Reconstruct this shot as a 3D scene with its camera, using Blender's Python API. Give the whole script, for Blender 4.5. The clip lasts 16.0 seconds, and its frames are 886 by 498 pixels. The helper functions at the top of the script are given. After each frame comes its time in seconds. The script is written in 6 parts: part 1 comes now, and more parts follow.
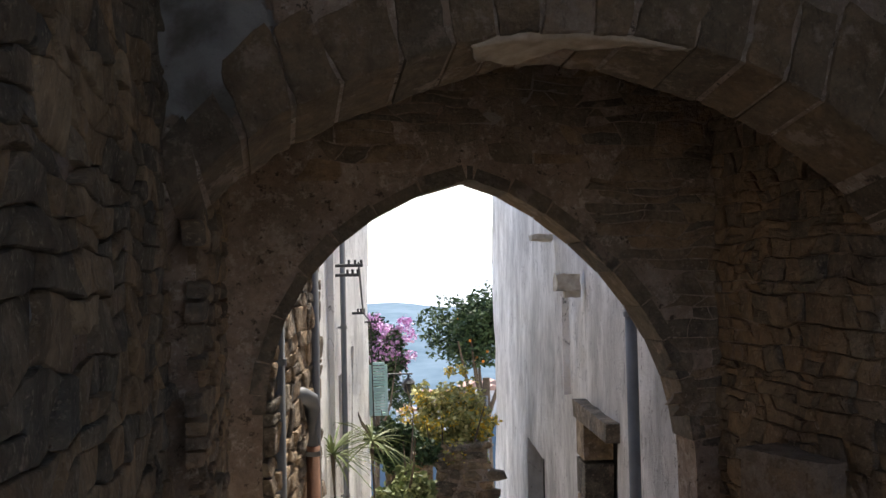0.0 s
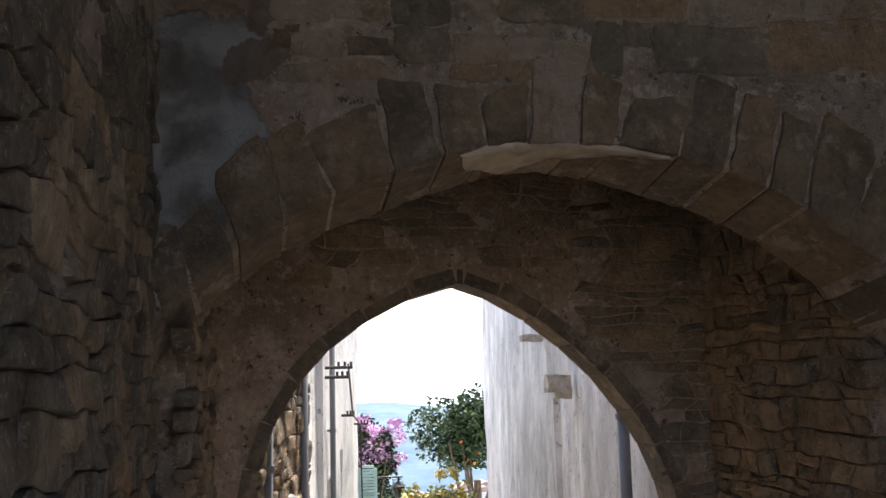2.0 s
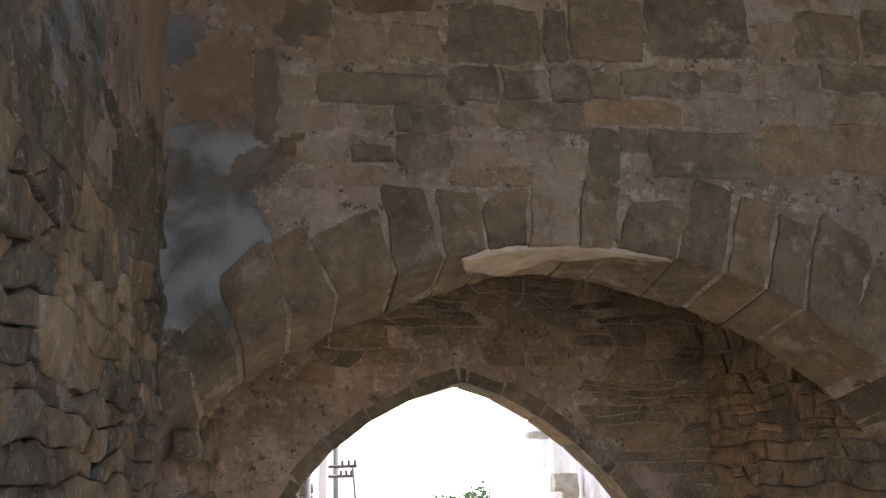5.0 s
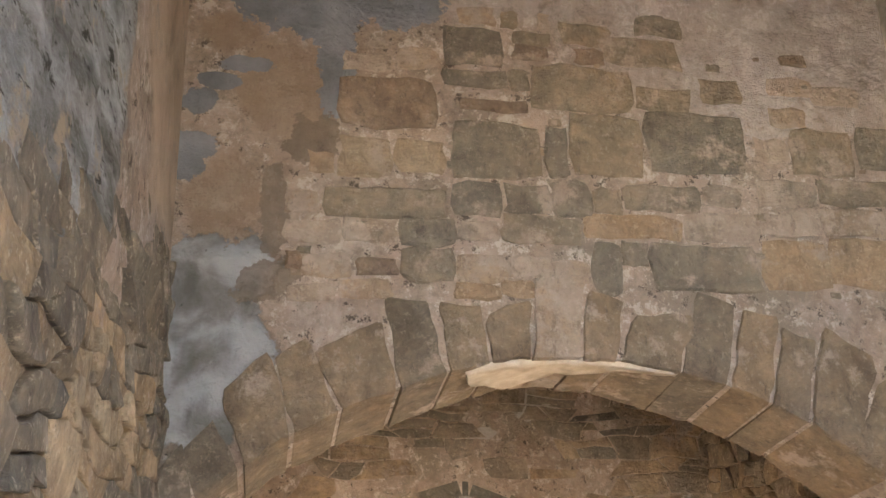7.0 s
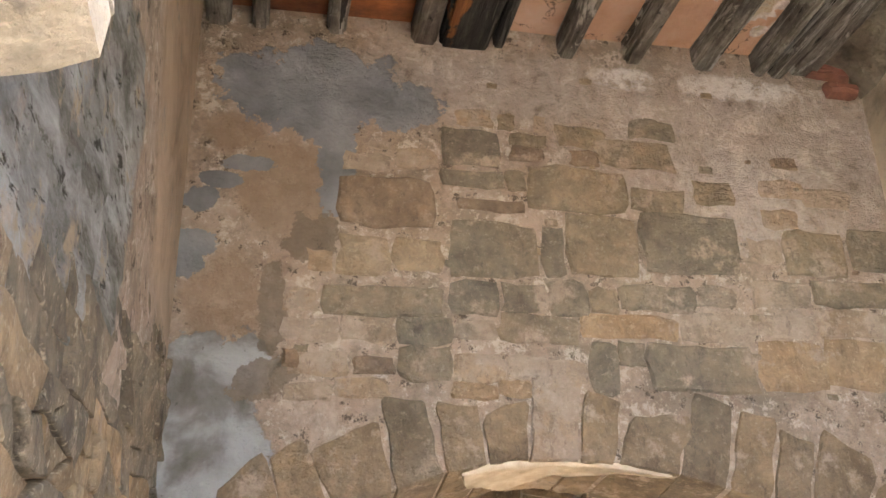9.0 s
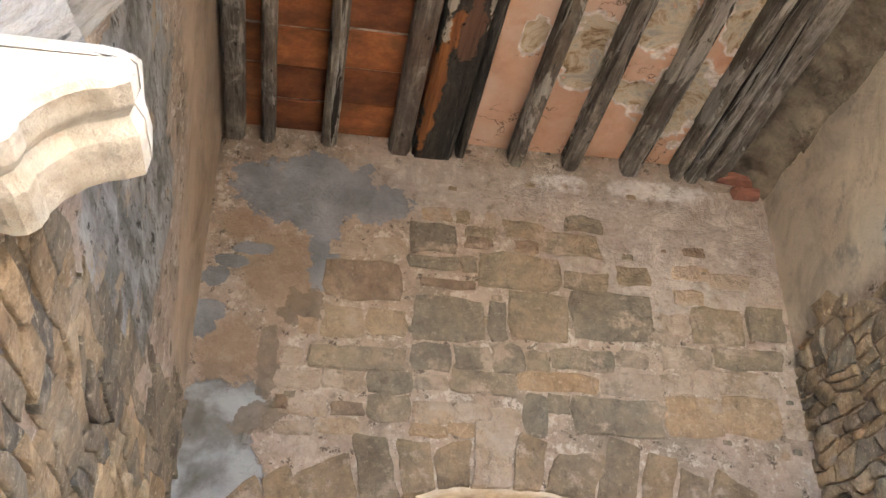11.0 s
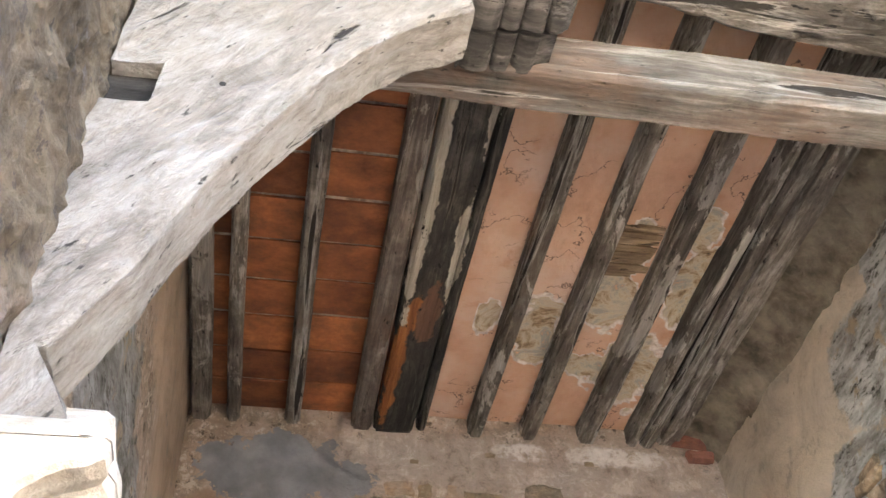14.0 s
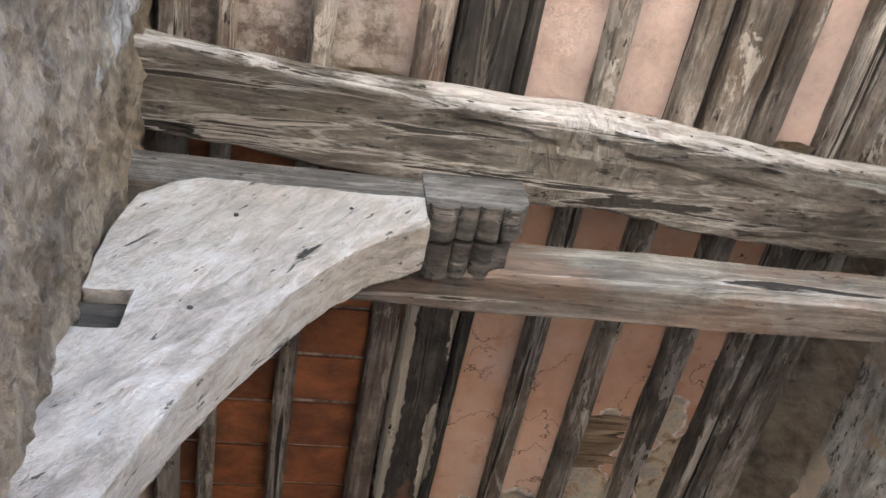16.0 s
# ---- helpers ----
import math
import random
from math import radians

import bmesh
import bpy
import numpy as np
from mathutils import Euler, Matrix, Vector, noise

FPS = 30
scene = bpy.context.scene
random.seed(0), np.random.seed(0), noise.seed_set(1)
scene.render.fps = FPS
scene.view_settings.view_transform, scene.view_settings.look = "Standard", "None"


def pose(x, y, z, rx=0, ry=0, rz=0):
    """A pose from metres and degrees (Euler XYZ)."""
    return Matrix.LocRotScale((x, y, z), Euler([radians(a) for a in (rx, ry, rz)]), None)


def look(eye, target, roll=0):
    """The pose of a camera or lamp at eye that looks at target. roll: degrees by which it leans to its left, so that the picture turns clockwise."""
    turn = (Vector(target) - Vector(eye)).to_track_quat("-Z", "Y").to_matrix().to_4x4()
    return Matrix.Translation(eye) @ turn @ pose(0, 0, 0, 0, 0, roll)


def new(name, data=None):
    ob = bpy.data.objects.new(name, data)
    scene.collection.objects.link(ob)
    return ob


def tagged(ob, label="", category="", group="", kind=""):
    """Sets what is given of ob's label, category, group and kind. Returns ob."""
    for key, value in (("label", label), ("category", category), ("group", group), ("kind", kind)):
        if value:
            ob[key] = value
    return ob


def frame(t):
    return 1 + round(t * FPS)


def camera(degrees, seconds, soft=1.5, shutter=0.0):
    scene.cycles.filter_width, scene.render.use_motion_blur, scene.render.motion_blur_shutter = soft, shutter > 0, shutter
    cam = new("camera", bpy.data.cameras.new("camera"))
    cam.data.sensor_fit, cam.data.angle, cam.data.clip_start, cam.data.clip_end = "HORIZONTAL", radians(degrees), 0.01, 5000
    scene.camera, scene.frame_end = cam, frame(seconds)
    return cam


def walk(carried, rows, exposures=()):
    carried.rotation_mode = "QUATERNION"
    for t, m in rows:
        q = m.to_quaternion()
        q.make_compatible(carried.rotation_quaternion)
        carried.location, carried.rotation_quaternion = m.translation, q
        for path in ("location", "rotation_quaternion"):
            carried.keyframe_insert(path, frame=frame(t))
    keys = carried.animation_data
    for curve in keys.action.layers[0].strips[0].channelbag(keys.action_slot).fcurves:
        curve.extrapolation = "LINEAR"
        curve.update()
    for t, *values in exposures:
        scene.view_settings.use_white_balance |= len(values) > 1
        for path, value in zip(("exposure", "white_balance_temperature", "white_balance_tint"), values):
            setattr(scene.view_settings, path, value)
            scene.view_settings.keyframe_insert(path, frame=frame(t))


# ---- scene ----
cam = camera(49.2, 16.0)
PATH = [
    (0, (-0.64, -0.225, 1.794), (-0.298, 1.744, 1.862), -1.2),
    (0.5, (-0.644, -0.226, 1.807), (-0.294, 1.739, 1.933), -1.4),
    (1, (-0.641, -0.232, 1.815), (-0.283, 1.728, 1.992), -1.3),
    (1.5, (-0.642, -0.243, 1.82), (-0.281, 1.711, 2.045), -1.6),
    (2, (-0.644, -0.246, 1.826), (-0.28, 1.702, 2.095), -1.5),
    (2.5, (-0.641, -0.25, 1.828), (-0.279, 1.695, 2.121), -1.5),
    (3, (-0.638, -0.259, 1.828), (-0.277, 1.684, 2.133), -2.1),
    (3.2, (-0.645, -0.276, 1.823), (-0.285, 1.665, 2.143), -2.1),
    (5.3, (-0.636, -0.304, 1.86), (-0.2863, 1.604, 2.347), -1.7),
    (5.5, (-0.6388, -0.3066, 1.863), (-0.2921, 1.596, 2.372), -1.8),
    (6, (-0.6457, -0.3132, 1.871), (-0.2991, 1.571, 2.445), -1.6),
    (6.5, (-0.6526, -0.3197, 1.88), (-0.3055, 1.55, 2.498), -1.6),
    (7, (-0.6595, -0.3262, 1.888), (-0.312, 1.529, 2.55), -1.5),
    (7.5, (-0.6665, -0.3328, 1.896), (-0.3178, 1.505, 2.603), -1.5),
    (8, (-0.6734, -0.3393, 1.904), (-0.3248, 1.481, 2.657), -1.6),
    (8.5, (-0.6803, -0.3458, 1.913), (-0.3307, 1.458, 2.703), -1.6),
    (9, (-0.6872, -0.3524, 1.921), (-0.3319, 1.431, 2.752), -1.3),
    (9.2, (-0.69, -0.355, 1.924), (-0.3298, 1.421, 2.771), -1.2),
    (11.3, (-0.511, -1.317, 1.303), (-0.24, 0.362, 2.356), -0.2),
    (11.5, (-0.512, -1.33, 1.305), (-0.244, 0.335, 2.38), -0.6),
    (12, (-0.506, -1.38, 1.31), (-0.239, 0.248, 2.44), -1.3),
    (12.5, (-0.504, -1.428, 1.318), (-0.226, 0.145, 2.521), -1.9),
    (13, (-0.498, -1.474, 1.342), (-0.213, 0.042, 2.614), -2.2),
    (13.5, (-0.499, -1.514, 1.358), (-0.209, -0.051, 2.69), -2.4),
    (14, (-0.518, -1.541, 1.377), (-0.216, -0.148, 2.78), -3.2),
    (14.5, (-0.517, -1.588, 1.374), (-0.215, -0.29, 2.865), -4.4),
    (15, (-0.531, -1.626, 1.361), (-0.222, -0.408, 2.917), -6.2),
    (15.5, (-0.529, -1.653, 1.353), (-0.209, -0.493, 2.95), -7.1),
    (16, (-0.512, -1.677, 1.35), (-0.184, -0.577, 2.988), -8.5),
]
EXPOSURES = [(0, 1.45, 6250, 10), (1.2, 1.5, 6250, 10), (2, 1.95, 6250, 10), (2.5, 2.15, 6250, 10), (3.2, 2.4, 6300, 10), (5.3, 3.5, 6500, 10), (6.5, 4.52, 6850, 10), (8.5, 5.05, 7100, 10), (11.4, 5.1, 6900, 10), (12.5, 5.22, 6700, 10), (13.5, 5.15, 6620, 10), (14.5, 4.92, 6550, 10), (16, 4.55, 6100, 10)]
walk(cam, [(t, look(eye, target, roll)) for t, eye, target, roll in PATH], EXPOSURES)
# light of the day: a bright thin overcast, open behind the camera and over the lane
world = bpy.data.worlds.new("world")
scene.world = world
world.use_nodes = True
wn = world.node_tree
sky = wn.nodes.new("ShaderNodeTexSky")
sky.sky_type, sky.sun_disc = "NISHITA", False
sky.sun_elevation, sky.sun_rotation = radians(57), radians(24)
sky.dust_density, sky.air_density = 2.0, 1.0
wn.links.new(sky.outputs[0], wn.nodes["Background"].inputs[0])
wn.nodes["Background"].inputs[1].default_value = 0.15
sun = new("sun", bpy.data.lights.new("sun", "SUN"))
sun.data.energy, sun.data.angle, sun.data.color = 3.2, radians(4), (1.0, 0.9, 0.76)
sun.matrix_world = look((2.2, 4.9, 8.2), (0, 0, 0))


# ---- materials ----
class Nodes:
    """A small helper to wire one material."""

    def __init__(self, name, rough=0.9):
        self.m = bpy.data.materials.new(name)
        self.m.use_nodes = True
        self.t = self.m.node_tree
        self.b = self.t.nodes["Principled BSDF"]
        self.b.inputs["Roughness"].default_value = rough
        self.b.inputs["Specular IOR Level"].default_value = 0.25
        self.co = self.t.nodes.new("ShaderNodeTexCoord").outputs["Object"]
        geo = self.t.nodes.new("ShaderNodeNewGeometry")
        self.pos, self.island = geo.outputs["Position"], geo.outputs["Random Per Island"]

    def put(self, socket, value):
        if isinstance(value, bpy.types.NodeSocket):
            self.t.links.new(value, socket)
        else:
            socket.default_value = (*value, 1.0) if isinstance(value, tuple) and len(value) == 3 and socket.type == "RGBA" else value

    def noise(self, scale, detail=4, rough=0.6, stretch=None, offset=(0, 0, 0), color=False, twist=0.0):
        n = self.t.nodes.new("ShaderNodeTexNoise")
        n.inputs["Scale"].default_value, n.inputs["Detail"].default_value, n.inputs["Roughness"].default_value = scale, detail, rough
        n.inputs["Distortion"].default_value = twist
        v = self.t.nodes.new("ShaderNodeMapping")
        v.inputs["Location"].default_value = offset
        if stretch:
            v.inputs["Scale"].default_value = stretch
        self.t.links.new(self.pos, v.inputs[0])
        self.t.links.new(v.outputs[0], n.inputs[0])
        return n.outputs["Color" if color else "Fac"]

    def cells(self, scale, feature="F1", stretch=None):
        n = self.t.nodes.new("ShaderNodeTexVoronoi")
        n.feature = feature
        n.inputs["Scale"].default_value = scale
        v = self.t.nodes.new("ShaderNodeMapping")
        if stretch:
            v.inputs["Scale"].default_value = stretch
        self.t.links.new(self.pos, v.inputs[0])
        self.t.links.new(v.outputs[0], n.inputs["Vector"])
        return n.outputs["Distance"]

    def ramp(self, fac, *stops):
        r = self.t.nodes.new("ShaderNodeValToRGB")
        el = r.color_ramp.elements
        for i, (p, c) in enumerate(stops):
            e = el[i] if i < 2 else el.new(p)
            e.position = p
            e.color = (*c, 1) if isinstance(c, tuple) else (c, c, c, 1)
        self.put(r.inputs[0], fac)
        return r.outputs[0]

    def step(self, fac, a, b):
        r = self.t.nodes.new("ShaderNodeMapRange")
        self.put(r.inputs[0], fac)
        r.inputs[1].default_value, r.inputs[2].default_value = a, b
        return r.outputs[0]

    def math(self, op, a, b=0.0):
        n = self.t.nodes.new("ShaderNodeMath")
        n.operation = op
        self.put(n.inputs[0], a), self.put(n.inputs[1], b)
        return n.outputs[0]

    def mix(self, fac, a, b, mode="MIX"):
        n = self.t.nodes.new("ShaderNodeMix")
        n.data_type, n.blend_type = "RGBA", mode
        self.put(n.inputs[0], fac), self.put(n.inputs[6], a), self.put(n.inputs[7], b)
        return n.outputs[2]

    def blob(self, centre, radii, wobble=0.5, scale=4.0, soft=0.06, turn=0.0):
        """A ragged spot round a centre: 1 inside, 0 outside."""
        v = self.t.nodes.new("ShaderNodeMapping")
        v.vector_type = "TEXTURE"
        v.inputs["Location"].default_value, v.inputs["Scale"].default_value = centre, radii
        v.inputs["Rotation"].default_value = (0, 0, turn)
        self.t.links.new(self.pos, v.inputs[0])
        l = self.t.nodes.new("ShaderNodeVectorMath")
        l.operation = "LENGTH"
        self.t.links.new(v.outputs[0], l.inputs[0])
        w = self.math("MULTIPLY", self.math("SUBTRACT", self.noise(scale, 9, 0.68, None, (centre[0] * 3, 1, centre[2])), 0.5), wobble * 3.2)
        return self.step(self.math("ADD", l.outputs["Value"], w), 1 + soft, 1 - soft)

    def most(self, *f):
        out = f[0]
        for g in f[1:]:
            out = self.math("MAXIMUM", out, g)
        return out

    def done(self, color, bump=None, strength=0.3, distance=0.02, rough=None):
        self.put(self.b.inputs["Base Color"], color)
        if rough is not None:
            self.put(self.b.inputs["Roughness"], rough)
        if bump is not None:
            n = self.t.nodes.new("ShaderNodeBump")
            n.inputs["Strength"].default_value, n.inputs["Distance"].default_value = strength, distance
            self.put(n.inputs["Height"], bump)
            self.t.links.new(n.outputs[0], self.b.inputs["Normal"])
        return self.m

    def each(self):
        o = self.t.nodes.new("ShaderNodeObjectInfo")
        return o.outputs["Random"]


def stone_material(name, dark, mid, light, by_piece=True, per_island=False, smear=0.62, vary=0.0):
    n = Nodes(name)
    c = n.ramp(n.noise(4, 9, 0.7, None, (0, 0, 0), False, 0.4), (0.32, dark), (0.5, mid), (0.7, light))
    if by_piece or per_island:
        r = n.island if per_island else n.each()
        c = n.mix(1.0, c, n.ramp(r, (0.0, (0.74 - vary, 0.75 - vary * 0.9, 0.77 - vary * 0.75)), (0.35, (0.92 - vary * 0.6, 0.91 - vary * 0.6, 0.89 - vary * 0.5)), (0.7, (1.05 + vary * 0.6, 1.0, 0.95 - vary * 0.6)), (1.0, (1.15 + vary, 1.05 + vary, 0.93 + vary))), "MULTIPLY")
    c = n.mix(1.0, c, n.ramp(n.noise(13, 9, 0.76, None, (2, 6, 3), False, 0.6), (0.3, (0.66, 0.67, 0.68)), (0.5, (1.0, 1.0, 1.0)), (0.7, (1.3, 1.25, 1.18))), "MULTIPLY")
    c = n.mix(1.0, c, n.ramp(n.noise(1.7, 5, 0.6, None, (6, 1, 2)), (0.35, (0.9, 0.93, 0.95)), (0.65, (1.1, 1.04, 0.97))), "MULTIPLY")
    lime = n.ramp(n.noise(9, 6, 0.7), (0.3, (0.27, 0.205, 0.155)), (0.7, (0.42, 0.335, 0.265)))
    c = n.mix(n.step(n.noise(4.2, 9, 0.72, None, (8, 2, 5)), smear - 0.05, smear + 0.03), c, lime)
    c = n.mix(n.math("MULTIPLY", n.step(n.noise(40, 4, 0.75), 0.56, 0.68), 0.55), c, tuple(min(1, v * 1.3) for v in light))
    c = n.mix(n.math("MULTIPLY", n.step(n.noise(22, 6, 0.8, (1, 1, 0.5), (4, 2, 9)), 0.56, 0.66), 0.5), c, tuple(v * 0.5 for v in dark))
    h = n.math("ADD", n.noise(9, 9, 0.72), n.math("MULTIPLY", n.noise(60, 4, 0.7), 0.3))
    return n.done(c, h, 1.0, 0.07)


STONE = stone_material("grey sandstone", (0.136, 0.117, 0.092), (0.2, 0.17, 0.133), (0.275, 0.233, 0.182), smear=0.6)
RING_STONE = stone_material("dark ring sandstone", (0.12, 0.095, 0.068), (0.185, 0.148, 0.107), (0.27, 0.214, 0.157), smear=0.61, vary=0.06)
RUBBLE = stone_material("rubble stone", (0.1, 0.086, 0.066), (0.22, 0.184, 0.138), (0.44, 0.37, 0.28), vary=0.2)
FLAG_STONE = stone_material("split brown stone", (0.115, 0.094, 0.067), (0.245, 0.203, 0.148), (0.43, 0.36, 0.265), vary=0.22)
RUBBLE_J = stone_material("rubble stone mass", (0.15, 0.125, 0.095), (0.255, 0.21, 0.155), (0.42, 0.345, 0.25), False, True)


def mortar_material():
    n = Nodes("old lime mortar")
    c = n.ramp(n.noise(1.8, 10, 0.74, None, (0, 0, 0), False, 0.5), (0.3, (0.22, 0.165, 0.125)), (0.44, (0.335, 0.258, 0.203)), (0.56, (0.395, 0.313, 0.258)), (0.7, (0.48, 0.415, 0.36)))
    c = n.mix(1.0, c, n.ramp(n.noise(15, 9, 0.76, None, (5, 2, 7), False, 0.6), (0.3, (0.68, 0.66, 0.64)), (0.5, (1.0, 0.98, 0.95)), (0.7, (1.22, 1.18, 1.12))), "MULTIPLY")
    c = n.mix(n.math("MULTIPLY", n.step(n.noise(3.6, 9, 0.75, None, (1, 6, 4)), 0.5, 0.59), 0.8), c, (0.235, 0.192, 0.146))
    c = n.mix(n.step(n.noise(11, 8, 0.8, None, (3, 1, 6)), 0.545, 0.585), c, (0.5, 0.42, 0.345))
    c = n.mix(n.math("MULTIPLY", n.step(n.noise(24, 6, 0.8), 0.575, 0.63), 0.55), c, (0.56, 0.485, 0.41))
    c = n.mix(n.step(n.noise(13, 7, 0.8, None, (7, 3, 1)), 0.575, 0.605), c, (0.11, 0.085, 0.064))
    h = n.math("ADD", n.noise(5, 9, 0.75), n.math("MULTIPLY", n.noise(24, 6, 0.8), 0.6))
    return n, c, h


def plain_mortar():
    n, c, h = mortar_material()
    return n.done(c, h, 1.0, 0.07)


def passage_mortar():
    n, c, h = mortar_material()
    c = n.mix(1.0, c, n.ramp(n.noise(1.2, 6, 0.6, None, (3, 3, 8)), (0.3, (0.85, 0.82, 0.78)), (0.7, (1.4, 1.36, 1.3))), "MULTIPLY")
    flake = n.most(n.blob((0.94, 5.32, 2.92), (0.16, 1, 0.08), 0.9, 8, 0.05), n.blob((0.58, 5.32, 2.75), (0.1, 1, 0.035), 0.9, 9, 0.05))
    c = n.mix(n.math("MULTIPLY", flake, 0.8), c, (0.46, 0.4, 0.34))
    return n.done(c, h, 1.0, 0.06)


def cement(n):
    return n.ramp(n.noise(3.2, 7, 0.62, None, (0, 0, 0), False, 0.6), (0.32, (0.14, 0.133, 0.118)), (0.5, (0.25, 0.247, 0.238)), (0.68, (0.42, 0.418, 0.41)))


def arch_wall_material():
    """Lime mortar with cement repairs and white leaching under the ceiling."""
    n, c, h = mortar_material()
    crumbs = n.most(n.blob((1.55, 3.3, 4.25), (0.95, 2, 0.42), 0.3, 3, 0.4), n.blob((0.35, 3.3, 4.45), (0.75, 2, 0.2), 0.4, 4, 0.4))
    c = n.mix(n.math("MULTIPLY", crumbs, 0.85), c, n.ramp(n.noise(9, 10, 0.78, None, (0, 0, 0), False, 0.4), (0.36, (0.2, 0.165, 0.138)), (0.45, (0.35, 0.295, 0.255)), (0.54, (0.4, 0.34, 0.298)), (0.6, (0.54, 0.475, 0.425)), (0.68, (0.46, 0.4, 0.355))))
    ochre = n.most(n.blob((-0.62, 3.3, 3.86), (0.22, 2, 0.24), 0.3, 4, 0.15), n.blob((-0.85, 3.3, 4.13), (0.13, 2, 0.1), 0.5, 5, 0.15), n.blob((-0.86, 3.3, 3.36), (0.15, 2, 0.2), 0.3, 4, 0.15))
    c = n.mix(n.math("MULTIPLY", ochre, 0.8), c, n.ramp(n.noise(5, 8, 0.7), (0.35, (0.24, 0.165, 0.11)), (0.65, (0.36, 0.265, 0.19))))
    slate = n.most(n.blob((-0.55, 3.3, 4.4), (0.36, 2, 0.2), 0.75, 5, 0.03), n.blob((-0.16, 3.3, 4.33), (0.2, 2, 0.12), 0.8, 7, 0.03), n.blob((-0.5, 3.3, 4.2), (0.2, 2, 0.1), 0.8, 7, 0.03), n.blob((-0.42, 3.3, 4.0), (0.075, 2, 0.26), 0.8, 8, 0.03),
                   n.blob((-0.79, 3.3, 3.97), (0.11, 2, 0.035), 0.7, 8, 0.03), n.blob((-0.89, 3.3, 3.88), (0.1, 2, 0.04), 0.7, 8, 0.03), n.blob((-0.97, 3.3, 3.79), (0.07, 2, 0.06), 0.7, 8, 0.03), n.blob((-0.98, 3.3, 3.58), (0.1, 2, 0.06), 0.7, 8, 0.03), n.blob((-1.01, 3.3, 3.51), (0.07, 2, 0.08), 0.7, 8, 0.03))
    c = n.mix(slate, c, n.ramp(n.noise(4, 7, 0.6), (0.32, (0.15, 0.152, 0.16)), (0.5, (0.215, 0.219, 0.23)), (0.68, (0.29, 0.295, 0.31))))
    low = n.most(n.blob((-0.9, 3.3, 2.78), (0.26, 2, 0.38), 0.6, 5, 0.04), n.blob((-0.82, 3.3, 3.08), (0.22, 2, 0.13), 0.8, 7, 0.04))
    lump = n.noise(4.5, 5, 0.55, None, (4, 4, 4), False, 0.3)
    c = n.mix(low, c, n.mix(n.step(n.noise(30, 4, 0.8), 0.64, 0.7), n.ramp(lump, (0.36, (0.15, 0.14, 0.12)), (0.47, (0.22, 0.213, 0.2)), (0.55, (0.33, 0.33, 0.327)), (0.66, (0.4, 0.4, 0.4))), (0.1, 0.095, 0.085)))
    damp = n.most(n.blob((-0.53, 3.3, 3.64), (0.1, 2, 0.13), 0.9, 8, 0.04), n.blob((-0.66, 3.3, 3.3), (0.05, 2, 0.24), 0.9, 9, 0.04), n.blob((-0.68, 3.3, 3.03), (0.12, 2, 0.09), 1.0, 8, 0.04))
    c = n.mix(n.math("MULTIPLY", damp, 0.8), c, n.ramp(n.noise(8, 6, 0.7), (0.35, (0.15, 0.115, 0.085)), (0.65, (0.23, 0.18, 0.135))))
    white = n.most(n.blob((0.95, 3.3, 4.58), (0.16, 2, 0.06), 0.5, 9, 0.2), n.blob((1.55, 3.3, 4.58), (0.28, 2, 0.07), 0.6, 8, 0.2), n.math("MULTIPLY", n.blob((1.5, 3.3, 3.95), (0.35, 2, 0.22), 0.9, 9, 0.4), 0.35))
    c = n.mix(n.math("MULTIPLY", n.math("MULTIPLY", white, n.step(n.noise(10, 8, 0.75, None, (5, 5, 2)), 0.4, 0.5)), 0.85), c, (0.66, 0.62, 0.6))
    h = n.math("ADD", h, n.math("MULTIPLY", n.math("ADD", slate, low), 0.25))
    return n.done(c, n.math("ADD", h, n.math("MULTIPLY", n.math("MULTIPLY", low, lump), 1.5)), 1.0, 0.08)


MORTAR, PASSAGE_MORTAR = plain_mortar(), passage_mortar()
PASSAGE_STONE = stone_material("passage rubble stone", (0.17, 0.134, 0.098), (0.29, 0.23, 0.168), (0.44, 0.355, 0.26), vary=0.1)
LIME_STONE = stone_material("lime-washed stone", (0.2, 0.155, 0.118), (0.28, 0.225, 0.175), (0.36, 0.3, 0.24), smear=0.5)
ARCH_WALL = arch_wall_material()


